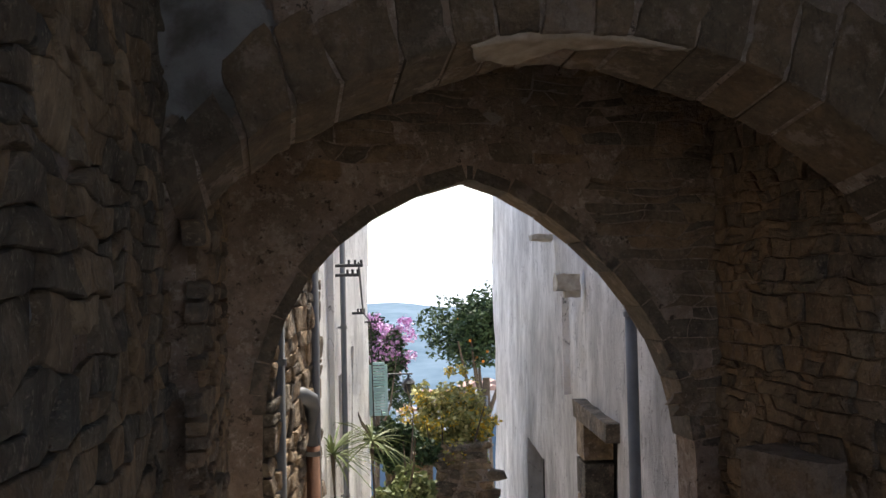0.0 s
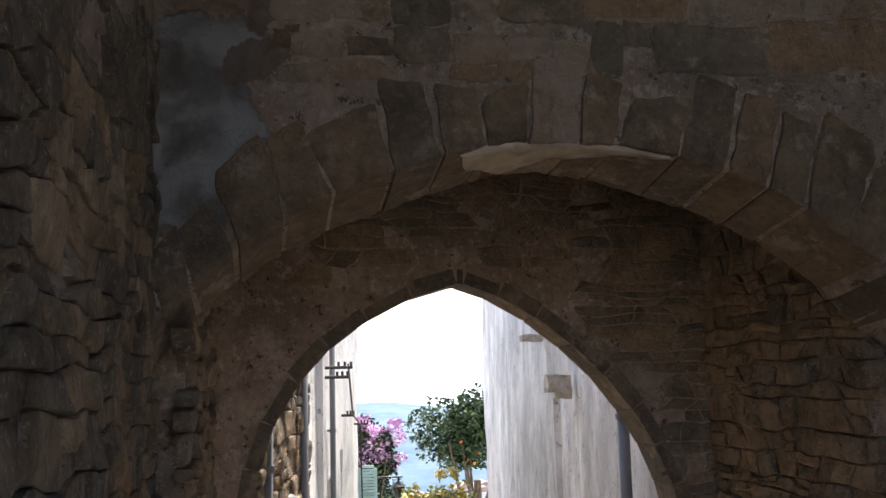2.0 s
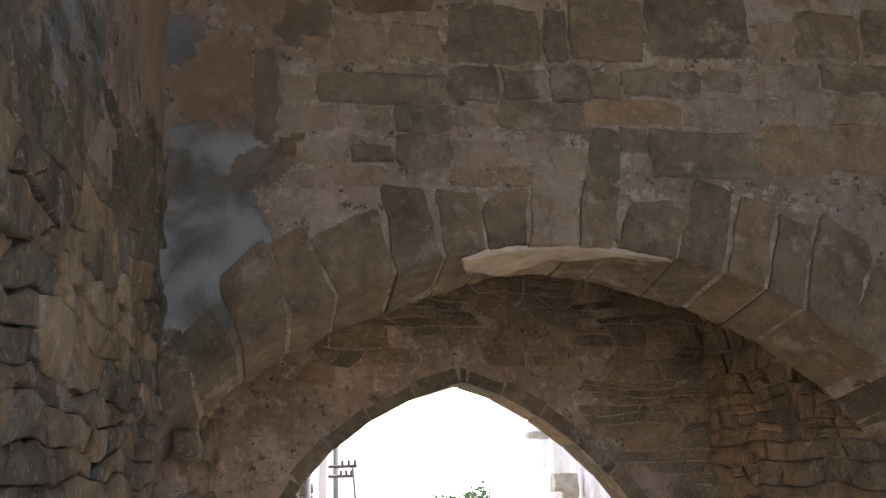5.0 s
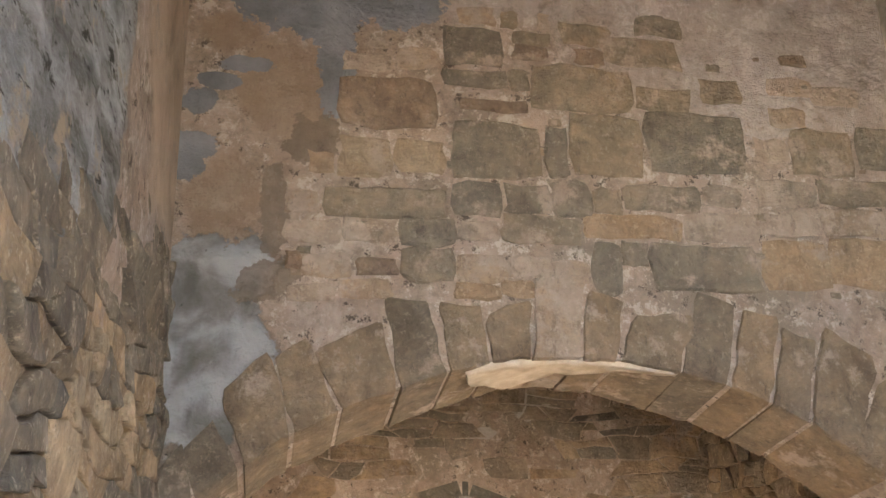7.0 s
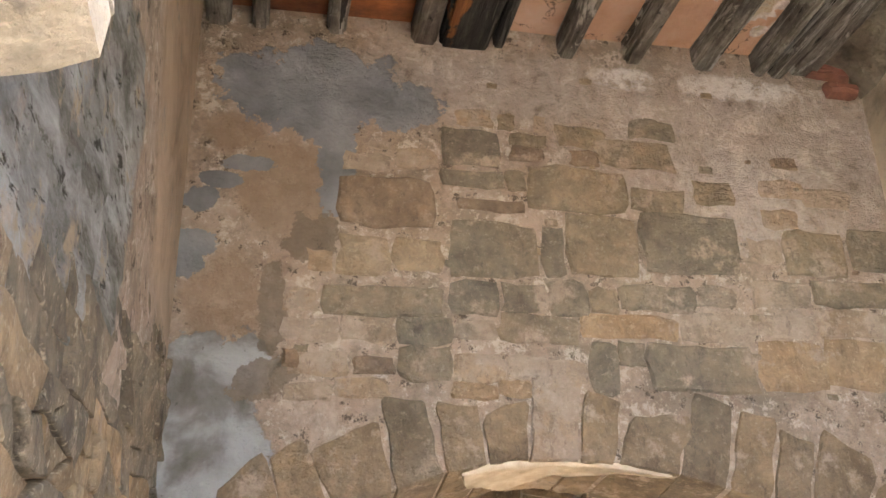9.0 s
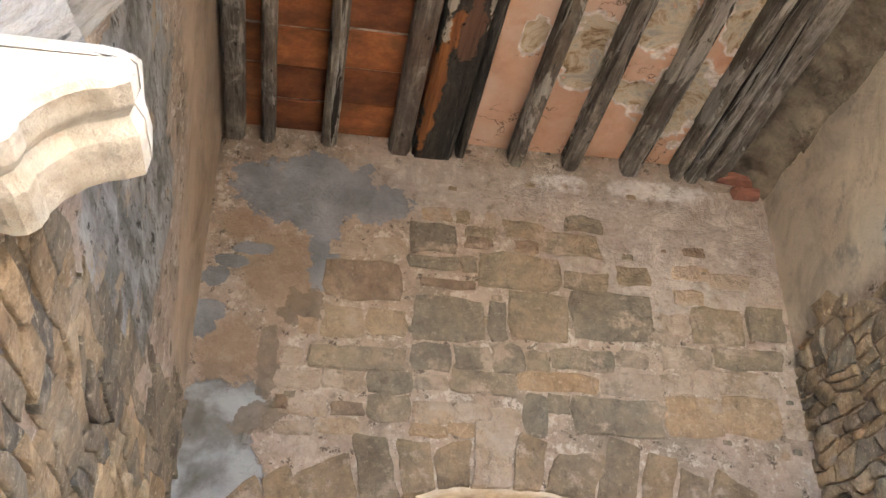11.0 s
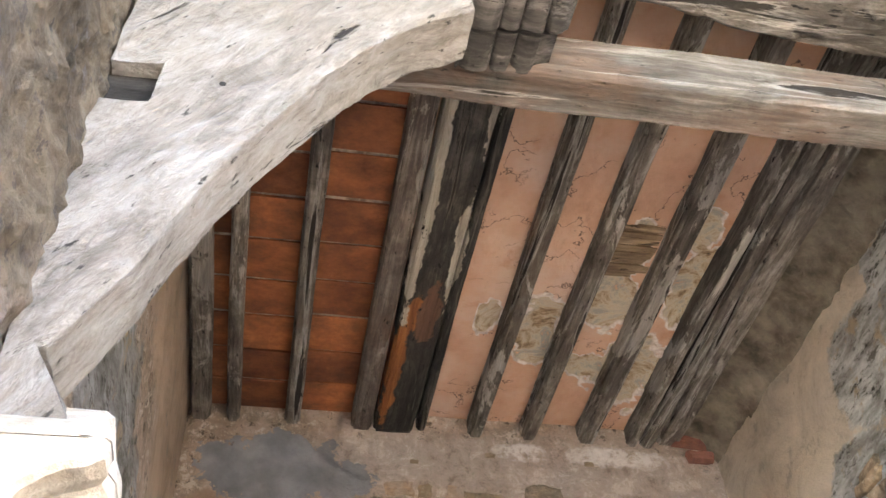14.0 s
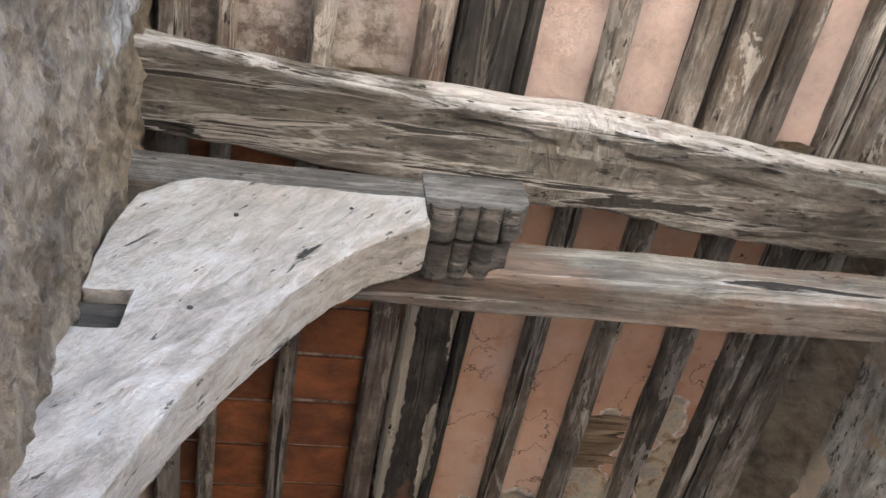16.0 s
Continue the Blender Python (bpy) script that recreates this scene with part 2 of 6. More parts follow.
def side_wall_material(name, blobs, base, earthy=None, pale=1.0):
    n, c, h = mortar_material()
    p = n.ramp(n.noise(2.6, 10, 0.72, None, (0, 0, 0), False, 0.6), (0.3, tuple(v * 0.62 for v in base)), (0.48, base), (0.7, tuple(min(1, v * 1.3) for v in base)))
    p = n.mix(n.step(n.noise(26, 5, 0.75), 0.62, 0.75), p, tuple(v * 0.5 for v in base))
    p = n.mix(n.math("MULTIPLY", n.step(n.noise(4, 8, 0.75, None, (6, 6, 1)), 0.56, 0.66), 0.7), p, (0.24, 0.225, 0.2))
    plaster = n.most(*[n.blob(*b) for b in blobs[0]])
    grey = n.most(*[n.blob(*b) for b in blobs[1]])
    g = n.ramp(n.noise(6.5, 10, 0.74, (1, 0.34, 1), (1, 1, 7), False, 0.3), *[(at, tuple(v * pale for v in tone)) for at, tone in ((0.36, (0.085, 0.078, 0.063)), (0.45, (0.17, 0.164, 0.148)), (0.53, (0.26, 0.255, 0.24)), (0.62, (0.37, 0.365, 0.35)))])
    g = n.mix(n.step(n.noise(15, 8, 0.8, (1, 0.34, 1)), 0.55, 0.6), g, (0.12, 0.108, 0.09))
    g = n.mix(n.step(n.noise(5, 7, 0.7, None, (9, 9, 9)), 0.56, 0.64), g, (0.34, 0.265, 0.18))
    pits = n.step(n.noise(22, 6, 0.75, (1, 0.32, 1), (2, 5, 5)), 0.575, 0.63)
    g = n.mix(pits, g, (0.05, 0.045, 0.035))
    c = n.mix(plaster, c, p)
    if earthy:
        e = n.ramp(n.noise(3.5, 10, 0.74, None, (2, 7, 1), False, 0.8), (0.34, (0.045, 0.035, 0.023)), (0.42, (0.1, 0.078, 0.052)), (0.52, (0.165, 0.131, 0.09)), (0.64, (0.235, 0.195, 0.143)))
        e = n.mix(n.step(n.noise(2.4, 9, 0.72, None, (4, 0, 3)), 0.6, 0.66), e, n.ramp(n.noise(9, 7, 0.7), (0.36, (0.085, 0.082, 0.076)), (0.62, (0.22, 0.216, 0.21))))
        e = n.mix(n.step(n.noise(12, 8, 0.8, None, (1, 2, 9)), 0.57, 0.61), e, (0.09, 0.075, 0.06))
        c = n.mix(n.blob(*earthy), c, e)
    c = n.mix(grey, c, g)
    h = n.math("SUBTRACT", h, n.math("MULTIPLY", n.math("MULTIPLY", pits, grey), 1.2))
    return n.done(c, h, 1.0, 0.08)


def wood_material(name, dark, mid, light, axis, worn=0.5, each=False, turn=None, flakes=None, stain=None, knot=None, lit_face=None, split=0.62, speck=0.63, lips=0.55, patches=(), grain=0.06):
    n = Nodes(name, 0.85)

    def along(a, b):
        return tuple(a if i == axis else b for i in range(3))

    if turn:
        v = n.t.nodes.new("ShaderNodeMapping")
        v.vector_type = "TEXTURE"
        v.inputs["Rotation"].default_value = turn
        n.t.links.new(n.pos, v.inputs[0])
        n.pos = v.outputs[0]
    g = n.noise(26, 8, 0.72, along(grain, 1.0), (0, 0, 0), False, 0.9)
    if knot:
        inside = n.blob(knot[0], knot[1], 0.5, 5, 0.25)
        g = n.math("ADD", n.math("MULTIPLY", g, n.math("SUBTRACT", 1.0, inside)), n.math("MULTIPLY", n.noise(12, 7, 0.72, along(1.3, 0.35), (5, 0, 0), False, 2.2), inside))
    big = n.noise(2.5, 6, 0.65, along(0.35, 1.0))
    blotch = n.noise(5, 8, 0.75, along(0.6, 1.0), (2, 8, 5), False, 0.5)
    c = n.ramp(n.math("ADD", n.math("MULTIPLY", g, 0.5), n.math("MULTIPLY", blotch, 0.5)), (0.38, dark), (0.5, mid), (0.62, light))
    c = n.mix(n.math("MULTIPLY", n.step(big, worn + 0.1, worn - 0.1), 0.85), c, n.ramp(g, (0.35, tuple(v * 0.35 for v in dark)), (0.75, tuple(v * 0.6 for v in mid))))
    if stain:
        c = n.mix(n.math("MULTIPLY", n.step(n.noise(2.2, 7, 0.7, along(0.5, 1.0), (9, 4, 1)), 0.52, 0.66), 0.75), c, n.ramp(g, (0.35, tuple(v * 0.6 for v in stain)), (0.65, stain)))
    if flakes:
        c = n.mix(n.step(n.noise(3.0, 8, 0.72, along(0.4, 1.2), (1, 7, 2), False, 0.7), 0.55, 0.575), c, n.ramp(g, (0.35, tuple(v * 0.55 for v in flakes)), (0.6, flakes)))
    # paler grey painted over the side that catches the light
    if lit_face:
        c = n.mix(n.math("MULTIPLY", n.blob(*lit_face), 0.85), c, n.ramp(g, (0.36, (0.22, 0.2, 0.178)), (0.5, (0.37, 0.35, 0.33)), (0.62, (0.45, 0.437, 0.42))))
    for spots, low, high in patches:
        c = n.mix(n.most(*[n.blob(*q) for q in spots]), c, n.ramp(g, (0.35, low), (0.62, high)))
    if each:
        c = n.mix(1.0, c, n.ramp(n.each(), (0.0, (0.75, 0.73, 0.71)), (1.0, (1.25, 1.2, 1.15))), "MULTIPLY")
    c = n.mix(n.step(n.noise(34, 4, 0.65, along(0.3, 1.0), (6, 1, 1)), speck, speck + 0.06), c, tuple(v * 0.3 for v in dark))
    seam = n.noise(6, 6, 0.65, along(0.09, 1.6), (3, 3, 3), False, 0.7)
    crack = n.step(seam, split, split + 0.025)
    lip = n.math("MULTIPLY", n.step(seam, split - 0.04, split - 0.005), n.math("SUBTRACT", 1.0, crack))
    c = n.mix(n.math("MULTIPLY", lip, lips), c, tuple(min(0.8, v * 1.25) for v in light))
    c = n.mix(crack, c, (0.03, 0.025, 0.02))
    return n.done(c, n.math("SUBTRACT", n.math("ADD", g, n.math("MULTIPLY", blotch, 1.0)), n.math("MULTIPLY", crack, 2.0)), 1.0, 0.045)


# the beam's pale front band is daylight from behind put into the wood colour
BEAM_WOOD = wood_material("weathered grey beam wood", (0.05, 0.043, 0.034), (0.12, 0.106, 0.087), (0.28, 0.262, 0.235), 0, 0.45, split=0.585, speck=0.6, lips=0.75, grain=0.17, stain=(0.115, 0.1, 0.074), knot=((0.58, -0.05, 4.44), (0.22, 0.22, 0.22)), lit_face=((0.6, -0.215, 4.63), (2.6, 0.06, 0.25), 0.35, 5, 0.1, radians(4.3)))
LOW_WOOD = wood_material("squared beam wood", (0.075, 0.066, 0.054), (0.18, 0.162, 0.138), (0.37, 0.35, 0.325), 0, 0.47, split=0.605, stain=(0.2, 0.13, 0.09))
DARK_WOOD = wood_material("dark grey-brown wood", (0.03, 0.026, 0.022), (0.074, 0.066, 0.057), (0.19, 0.174, 0.155), 0, 0.46)
BRACE_WOOD = wood_material("bleached brace wood", (0.15, 0.133, 0.112), (0.285, 0.26, 0.23), (0.38, 0.36, 0.333), 2, 0.36, False, (0, radians(38), 0), stain=(0.255, 0.222, 0.18), split=0.632, speck=0.63, lips=0.1, grain=0.24)
JOIST_WOOD = wood_material("grey joist wood", (0.065, 0.056, 0.046), (0.175, 0.157, 0.134), (0.43, 0.41, 0.375), 1, 0.44, True, None, (0.43, 0.408, 0.37), stain=(0.165, 0.133, 0.098), grain=0.1)
CHAR_WOOD = wood_material("charred dark joist wood", (0.02, 0.018, 0.016), (0.045, 0.04, 0.034), (0.13, 0.115, 0.095), 1, 0.5, patches=(
    ([((0.085, 2.72, 4.67), (0.045, 0.42, 1), 0.7, 7, 0.08), ((0.13, 2.2, 4.67), (0.05, 0.16, 1), 0.8, 8, 0.08)], (0.13, 0.045, 0.018), (0.33, 0.13, 0.04)),
    ([((0.2, 2.2, 4.67), (0.06, 0.22, 1), 0.6, 6, 0.06)], (0.075, 0.04, 0.028), (0.16, 0.085, 0.055)),
    ([((0.075, 1.35, 4.67), (0.035, 0.9, 1), 0.6, 6, 0.06), ((0.27, 1.75, 4.67), (0.035, 0.4, 1), 0.8, 7, 0.06), ((0.275, 0.75, 4.67), (0.03, 0.4, 1), 0.8, 7, 0.06)], (0.22, 0.19, 0.15), (0.5, 0.45, 0.37))))
BROWN_WOOD = wood_material("brown-grey joist wood", (0.06, 0.047, 0.038), (0.15, 0.12, 0.098), (0.33, 0.285, 0.24), 1, 0.46, stain=(0.17, 0.1, 0.07), flakes=(0.36, 0.32, 0.27))


def terracotta():
    n = Nodes("terracotta tile", 0.75)
    c = n.ramp(n.noise(4, 8, 0.72, (1, 1.4, 1)), (0.3, (0.075, 0.03, 0.016)), (0.5, (0.2, 0.075, 0.033)), (0.72, (0.35, 0.145, 0.062)))
    c = n.mix(n.math("MULTIPLY", n.step(n.noise(2.6, 7, 0.7, None, (3, 8, 1)), 0.5, 0.64), 0.65), c, (0.085, 0.04, 0.024))
    c = n.mix(1.0, c, n.ramp(n.island, (0.0, (0.6, 0.55, 0.55)), (1.0, (1.2, 1.15, 1.0))), "MULTIPLY")
    return n.done(c, n.noise(30, 5, 0.7), 0.4, 0.01)


def attribute(n, name):
    a = n.t.nodes.new("ShaderNodeAttribute")
    a.attribute_name = name
    return a.outputs["Fac"]


def pink_plaster():
    """Pink plaster that has fallen off in places: rubble, laths and mortar show there."""
    n = Nodes("pink ceiling plaster", 0.9)
    c = n.ramp(n.noise(1.6, 9, 0.7), (0.3, (0.38, 0.215, 0.135)), (0.48, (0.53, 0.32, 0.215)), (0.7, (0.6, 0.41, 0.3)))
    c = n.mix(n.math("MULTIPLY", n.step(n.noise(1.1, 5, 0.6, None, (5, 1, 0)), 0.54, 0.7), 0.8), c, (0.6, 0.46, 0.38))
    c = n.mix(n.math("MULTIPLY", n.step(n.noise(3, 7, 0.7, None, (5, 9, 0)), 0.58, 0.7), 0.7), c, (0.42, 0.2, 0.1))
    c = n.mix(n.step(n.noise(24, 4, 0.7, None, (1, 9, 3)), 0.68, 0.74), c, (0.2, 0.13, 0.09))
    crack = n.step(n.math("ABSOLUTE", n.math("SUBTRACT", n.noise(2.3, 6, 0.6, None, (3, 1, 0)), 0.5)), 0.006, 0.002)
    c = n.mix(n.math("MULTIPLY", crack, n.step(n.noise(2, 5), 0.48, 0.54)), c, (0.12, 0.08, 0.06))
    outer = n.blob((0.6, -1.6, 4.8), (4, 1.75, 1), 0.2, 3, 0.1)
    c = n.mix(n.math("MULTIPLY", outer, 0.8), c, n.ramp(n.noise(3, 9, 0.74), (0.32, (0.33, 0.262, 0.225)), (0.48, (0.47, 0.385, 0.34)), (0.66, (0.56, 0.475, 0.43))))
    grey = n.blob((-0.72, -0.55, 4.8), (0.26, 0.4, 1), 0.5, 4)
    c = n.mix(grey, c, n.ramp(n.noise(6, 6, 0.7), (0.35, (0.2, 0.205, 0.21)), (0.65, (0.34, 0.345, 0.35))))
    joint = n.blob((-0.56, 1.8, 4.8), (0.6, 3, 1), 0.05, 2)
    c = n.mix(joint, c, n.ramp(n.noise(12, 5, 0.7), (0.4, (0.13, 0.1, 0.08)), (0.6, (0.34, 0.3, 0.26))))
    bare = attribute(n, "bare")
    rock = n.ramp(n.noise(5, 9, 0.75, None, (0, 0, 0), False, 0.8), (0.34, (0.07, 0.05, 0.035)), (0.42, (0.3, 0.21, 0.125)), (0.5, (0.5, 0.42, 0.31)), (0.58, (0.3, 0.29, 0.255)), (0.66, (0.62, 0.35, 0.2)), (0.74, (0.62, 0.56, 0.48)))
    c = n.mix(n.step(bare, 0.35, 0.6), c, rock)
    rim = n.math("MULTIPLY", n.step(bare, 0.06, 0.2), n.step(bare, 0.62, 0.42))
    c = n.mix(n.math("MULTIPLY", rim, 0.85), c, n.ramp(n.noise(20, 5, 0.7), (0.4, (0.45, 0.4, 0.36)), (0.6, (0.74, 0.7, 0.66))))
    return n.done(c, n.noise(9, 9, 0.76), 0.9, 0.05)


TILE, PINK = terracotta(), pink_plaster()


def simple(name, a, b, scale=8, rough=0.8, bump=0.3, metal=0.0, stretch=None, each=False, distance=0.01):
    n = Nodes(name, rough)
    n.b.inputs["Metallic"].default_value = metal
    c = n.ramp(n.noise(scale, 6, 0.65, stretch), (0.32, a), (0.68, b))
    if each:
        c = n.mix(1.0, c, n.ramp(n.each(), (0.0, (0.75, 0.75, 0.75)), (1.0, (1.2, 1.2, 1.2))), "MULTIPLY")
    return n.done(c, n.noise(scale * 4, 5, 0.7, stretch), bump, distance)


def house_render(name, a, b):
    n = Nodes(name, 0.9)
    c = n.ramp(n.noise(1.3, 9, 0.68, (1, 1, 0.6)), (0.28, tuple(v * 0.6 for v in a)), (0.45, a), (0.66, b))
    c = n.mix(n.math("MULTIPLY", n.step(n.noise(6, 7, 0.75, (1, 1, 0.3)), 0.54, 0.66), 0.6), c, tuple(v * 0.6 for v in a))
    c = n.mix(n.step(n.math("ABSOLUTE", n.math("SUBTRACT", n.noise(1.4, 6, 0.62, (1, 1, 0.6), (3, 1, 0)), 0.5)), 0.0035, 0.001), c, tuple(v * 0.3 for v in a))
    c = n.mix(n.step(n.noise(30, 4, 0.8), 0.62, 0.7), c, tuple(v * 0.6 for v in a))
    return n.done(c, n.math("ADD", n.noise(3.5, 7, 0.7), n.math("MULTIPLY", n.noise(28, 4, 0.8), 0.35)), 0.8, 0.05)


RENDER_GREY = house_render("old grey lime render", (0.52, 0.495, 0.465), (0.78, 0.755, 0.725))
RENDER_OLD = house_render("streaked old lime render", (0.48, 0.458, 0.43), (0.74, 0.715, 0.683))
RENDER_WHITE = house_render("white lime render", (0.78, 0.77, 0.755), (0.88, 0.875, 0.86))
DARK_PLASTER = house_render("brown smooth plaster", (0.26, 0.225, 0.19), (0.37, 0.325, 0.275))
PIPE = simple("grey plastic pipe", (0.12, 0.125, 0.13), (0.17, 0.175, 0.18), 3, 0.5, 0.05)
RUST_PIPE = simple("rusted iron pipe", (0.11, 0.055, 0.032), (0.2, 0.1, 0.06), 9, 0.8, 0.3)
DARK_METAL = simple("dark painted iron", (0.02, 0.02, 0.022), (0.05, 0.05, 0.05), 9, 0.5, 0.1)
CORBEL_STONE = simple("pale carved limestone", (0.25, 0.212, 0.16), (0.5, 0.455, 0.38), 7, 0.9, 0.6, 0, None, False, 0.02)
DARK_MORTAR = simple("dark lumpy mortar", (0.055, 0.045, 0.032), (0.25, 0.21, 0.158), 4.5, 0.9, 1.0, 0, None, False, 0.05)
MINT = simple("pale mint shutter paint", (0.42, 0.62, 0.6), (0.52, 0.72, 0.7), 5, 0.6, 0.1)
BRICK = simple("red brick", (0.08, 0.035, 0.025), (0.16, 0.07, 0.048), 12, 0.9, 0.5, 0, None, True)
PAVING = simple("worn stone paving", (0.3, 0.255, 0.2), (0.46, 0.4, 0.325), 2.5, 0.9, 0.5)
CREAM = simple("cream lime plaster", (0.27, 0.215, 0.155), (0.48, 0.4, 0.31), 9, 0.9, 0.6, 0, None, False, 0.02)
# near-black colour that stands in for the shade inside openings and holes
DARKNESS = simple("near-black for unlit depth", (0.012, 0.011, 0.01), (0.02, 0.018, 0.016), 3, 0.9, 0.1)


# ---- building helpers ----
def link_mesh(name, bm, material, parent=None, label="", smooth=False):
    me = bpy.data.meshes.new(name)
    bm.normal_update()
    bm.to_mesh(me)
    bm.free()
    me.materials.append(material)
    if smooth:
        me.shade_smooth()
    ob = new(name, me)
    if parent is not None:
        ob.parent = parent
    return tagged(ob, label)


def part(name, bm, material, parent, label="", smooth=False):
    return link_mesh(name, bm, material, parent, label, smooth)


def thing(name, label, category, group="", kind="", at=(0, 0, 0)):
    ob = new(name)
    ob.location = at
    bpy.context.view_layer.update()
    return tagged(ob, label, category, group, kind)


def box(bm, a, b):
    vs = [bm.verts.new((x, y, z)) for x in (a[0], b[0]) for y in (a[1], b[1]) for z in (a[2], b[2])]
    for f in ((0, 1, 3, 2), (4, 6, 7, 5), (0, 4, 5, 1), (2, 3, 7, 6), (0, 2, 6, 4), (1, 5, 7, 3)):
        bm.faces.new([vs[i] for i in f])
    return vs


def prism(bm, outline, place0, place1):
    """A solid from a flat outline, carried to two ends by two functions of the outline's points."""
    a, b = [bm.verts.new(place0(*p)) for p in outline], [bm.verts.new(place1(*p)) for p in outline]
    bm.faces.new(a), bm.faces.new(b[::-1])
    k = len(a)
    for i in range(k):
        bm.faces.new((a[i], b[i], b[(i + 1) % k], a[(i + 1) % k]))
    bmesh.ops.recalc_face_normals(bm, faces=bm.faces[:])
    return a + b


def wobble(bm, size, scale, seed=0.0):
    for v in bm.verts:
        v.co += size * noise.noise_vector(v.co * scale + Vector((seed, seed * 2, 0)))


def tube(bm, points, radius, sides=12, close=True):
    """A round bar through points."""
    pts = [Vector(p) for p in points]
    rings = []
    for i, p in enumerate(pts):
        d = (pts[min(i + 1, len(pts) - 1)] - pts[max(i - 1, 0)]).normalized()
        q = d.to_track_quat("Z", "Y")
        r = radius(i / max(1, len(pts) - 1)) if callable(radius) else radius
        rings.append([bm.verts.new(p + q @ Vector((r * math.cos(2 * math.pi * k / sides), r * math.sin(2 * math.pi * k / sides), 0))) for k in range(sides)])
    for a, b in zip(rings, rings[1:]):
        for k in range(sides):
            bm.faces.new((a[k], a[(k + 1) % sides], b[(k + 1) % sides], b[k]))
    if close:
        bm.faces.new(rings[0][::-1]), bm.faces.new(rings[-1])


LEFT, RIGHT, ARCH_Y, BACK_Y = -1.04, 2.21, 3.3, 5.32
JOIST_Z, PANEL_Z = 4.67, 4.79


def front_arch(x):
    """Height of the broad arch over x."""
    u = min(1.0, abs((x - 0.5) / 1.75))
    return 1.35 + 1.4 * math.sqrt(max(0.0, 1 - u * u)) - 0.03 * math.exp(-(((x + 0.3) / 0.4) ** 2))


def front_arch_rear(x):
    """The same arch sags a little towards its inner side."""
    return front_arch(x) - 0.025 - 0.05 * min(1.0, abs(x - 0.5) / 0.5)


def pointed_arch(x):
    """Height of the pointed arch over x."""
    u, e = ((x - 0.49) / 1.36, 0.47) if x > 0.49 else ((0.49 - x) / 1.22, 0.30)
    return 0.6 + 1.80 * max(0.0, 1 - min(1.0, u) ** 1.35) ** e


def wall_over(name, height, x0, x1, left, right, top, y0, y1, material, floor=-0.05, steps=56, rear=None):
    """A wall with an arched way through it."""
    bm = bmesh.new()
    xs = [left + (right - left) * (0.5 - 0.5 * math.cos(math.pi * i / steps)) for i in range(steps + 1)]
    jam = [(left, floor)] + [(x, height(x)) for x in xs] + [(right, floor)]
    rows = []
    for y in (y0, y1):
        if rear and y == y1:
            jam = [(left, floor)] + [(x, rear(x)) for x in xs] + [(right, floor)]
        low = [bm.verts.new((x, y, z)) for x, z in jam]
        high = [bm.verts.new((x0, y, floor))] + [bm.verts.new((x, y, top)) for x, _ in jam[1:-1]] + [bm.verts.new((x1, y, floor))]
        cl, cr = bm.verts.new((x0, y, top)), bm.verts.new((x1, y, top))
        rows.append((low, high, cl, cr))
    for k, (low, high, cl, cr) in enumerate(rows):
        faces = [[high[0], low[0], low[1], high[1], cl]] + [[low[i], low[i + 1], high[i + 1], high[i]] for i in range(1, len(low) - 2)] + [[low[-2], low[-1], high[-1], cr, high[-2]]]
        for f in faces:
            bm.faces.new(f)
    (la, ha, cla, cra), (lb, hb, clb, crb) = rows
    for i in range(len(la) - 1):
        bm.faces.new((la[i], lb[i], lb[i + 1], la[i + 1]))
    for i in range(1, len(ha) - 2):
        bm.faces.new((ha[i], ha[i + 1], hb[i + 1], hb[i]))
    bm.faces.new((ha[0], cla, clb, hb[0])), bm.faces.new((ha[-1], hb[-1], crb, cra))
    bm.faces.new((cla, ha[1], hb[1], clb)), bm.faces.new((ha[-2], cra, crb, hb[-2]))
    bmesh.ops.recalc_face_normals(bm, faces=bm.faces[:])
    return tagged(link_mesh(name, bm, material), kind="structure")
# ---- the vaulted way: walls ----
wall_arch = tagged(wall_over("wall_arch", front_arch, LEFT - 0.4, RIGHT + 0.4, -1.25, 2.25, 5.0, ARCH_Y, 3.72, ARCH_WALL, rear=front_arch_rear), "old stone wall with a broad arch and cement repairs", "wall")
wall_gate = tagged(wall_over("wall_gate", pointed_arch, -1.6, 2.8, -0.73, 1.85, 4.2, BACK_Y, 5.6, PASSAGE_MORTAR), "mottled brown plastered wall with a pointed arch", "wall")
LEFT_WALL = side_wall_material("left wall surface", (
    [((LEFT, 3.2, 4.2), (2, 1.05, 1.2), 0.2, 2), ((LEFT, 2.2, 4.6), (2, 1.9, 0.75), 0.2, 2)],
    [((LEFT, 1.35, 3.05), (2, 0.72, 0.62), 0.45, 2.5), ((LEFT, 3.0, 2.75), (2, 0.2, 0.35), 0.9, 4), ((LEFT, -0.5, 4.2), (2, 0.1, 0.4), 0.9, 4), ((LEFT, 1.5, 1.5), (2, 0.4, 0.3), 0.8, 3)]), (0.42, 0.315, 0.23), ((LEFT, -0.75, 3.9), (2, 1.2, 1.6), 0.15, 2, 0.1))
RIGHT_WALL = side_wall_material("right wall surface", (
    [((RIGHT, 2.3, 4.55), (2, 2.4, 0.9), 0.12, 2.5)],
    [((RIGHT, 1.7, 4.15), (2, 0.3, 0.3), 0.4, 4), ((RIGHT, 2.0, 3.72), (2, 0.3, 0.22), 0.4, 4), ((RIGHT, 1.2, 4.45), (2, 0.3, 0.4), 0.6, 3)]), (0.56, 0.47, 0.365), None, 1.6)


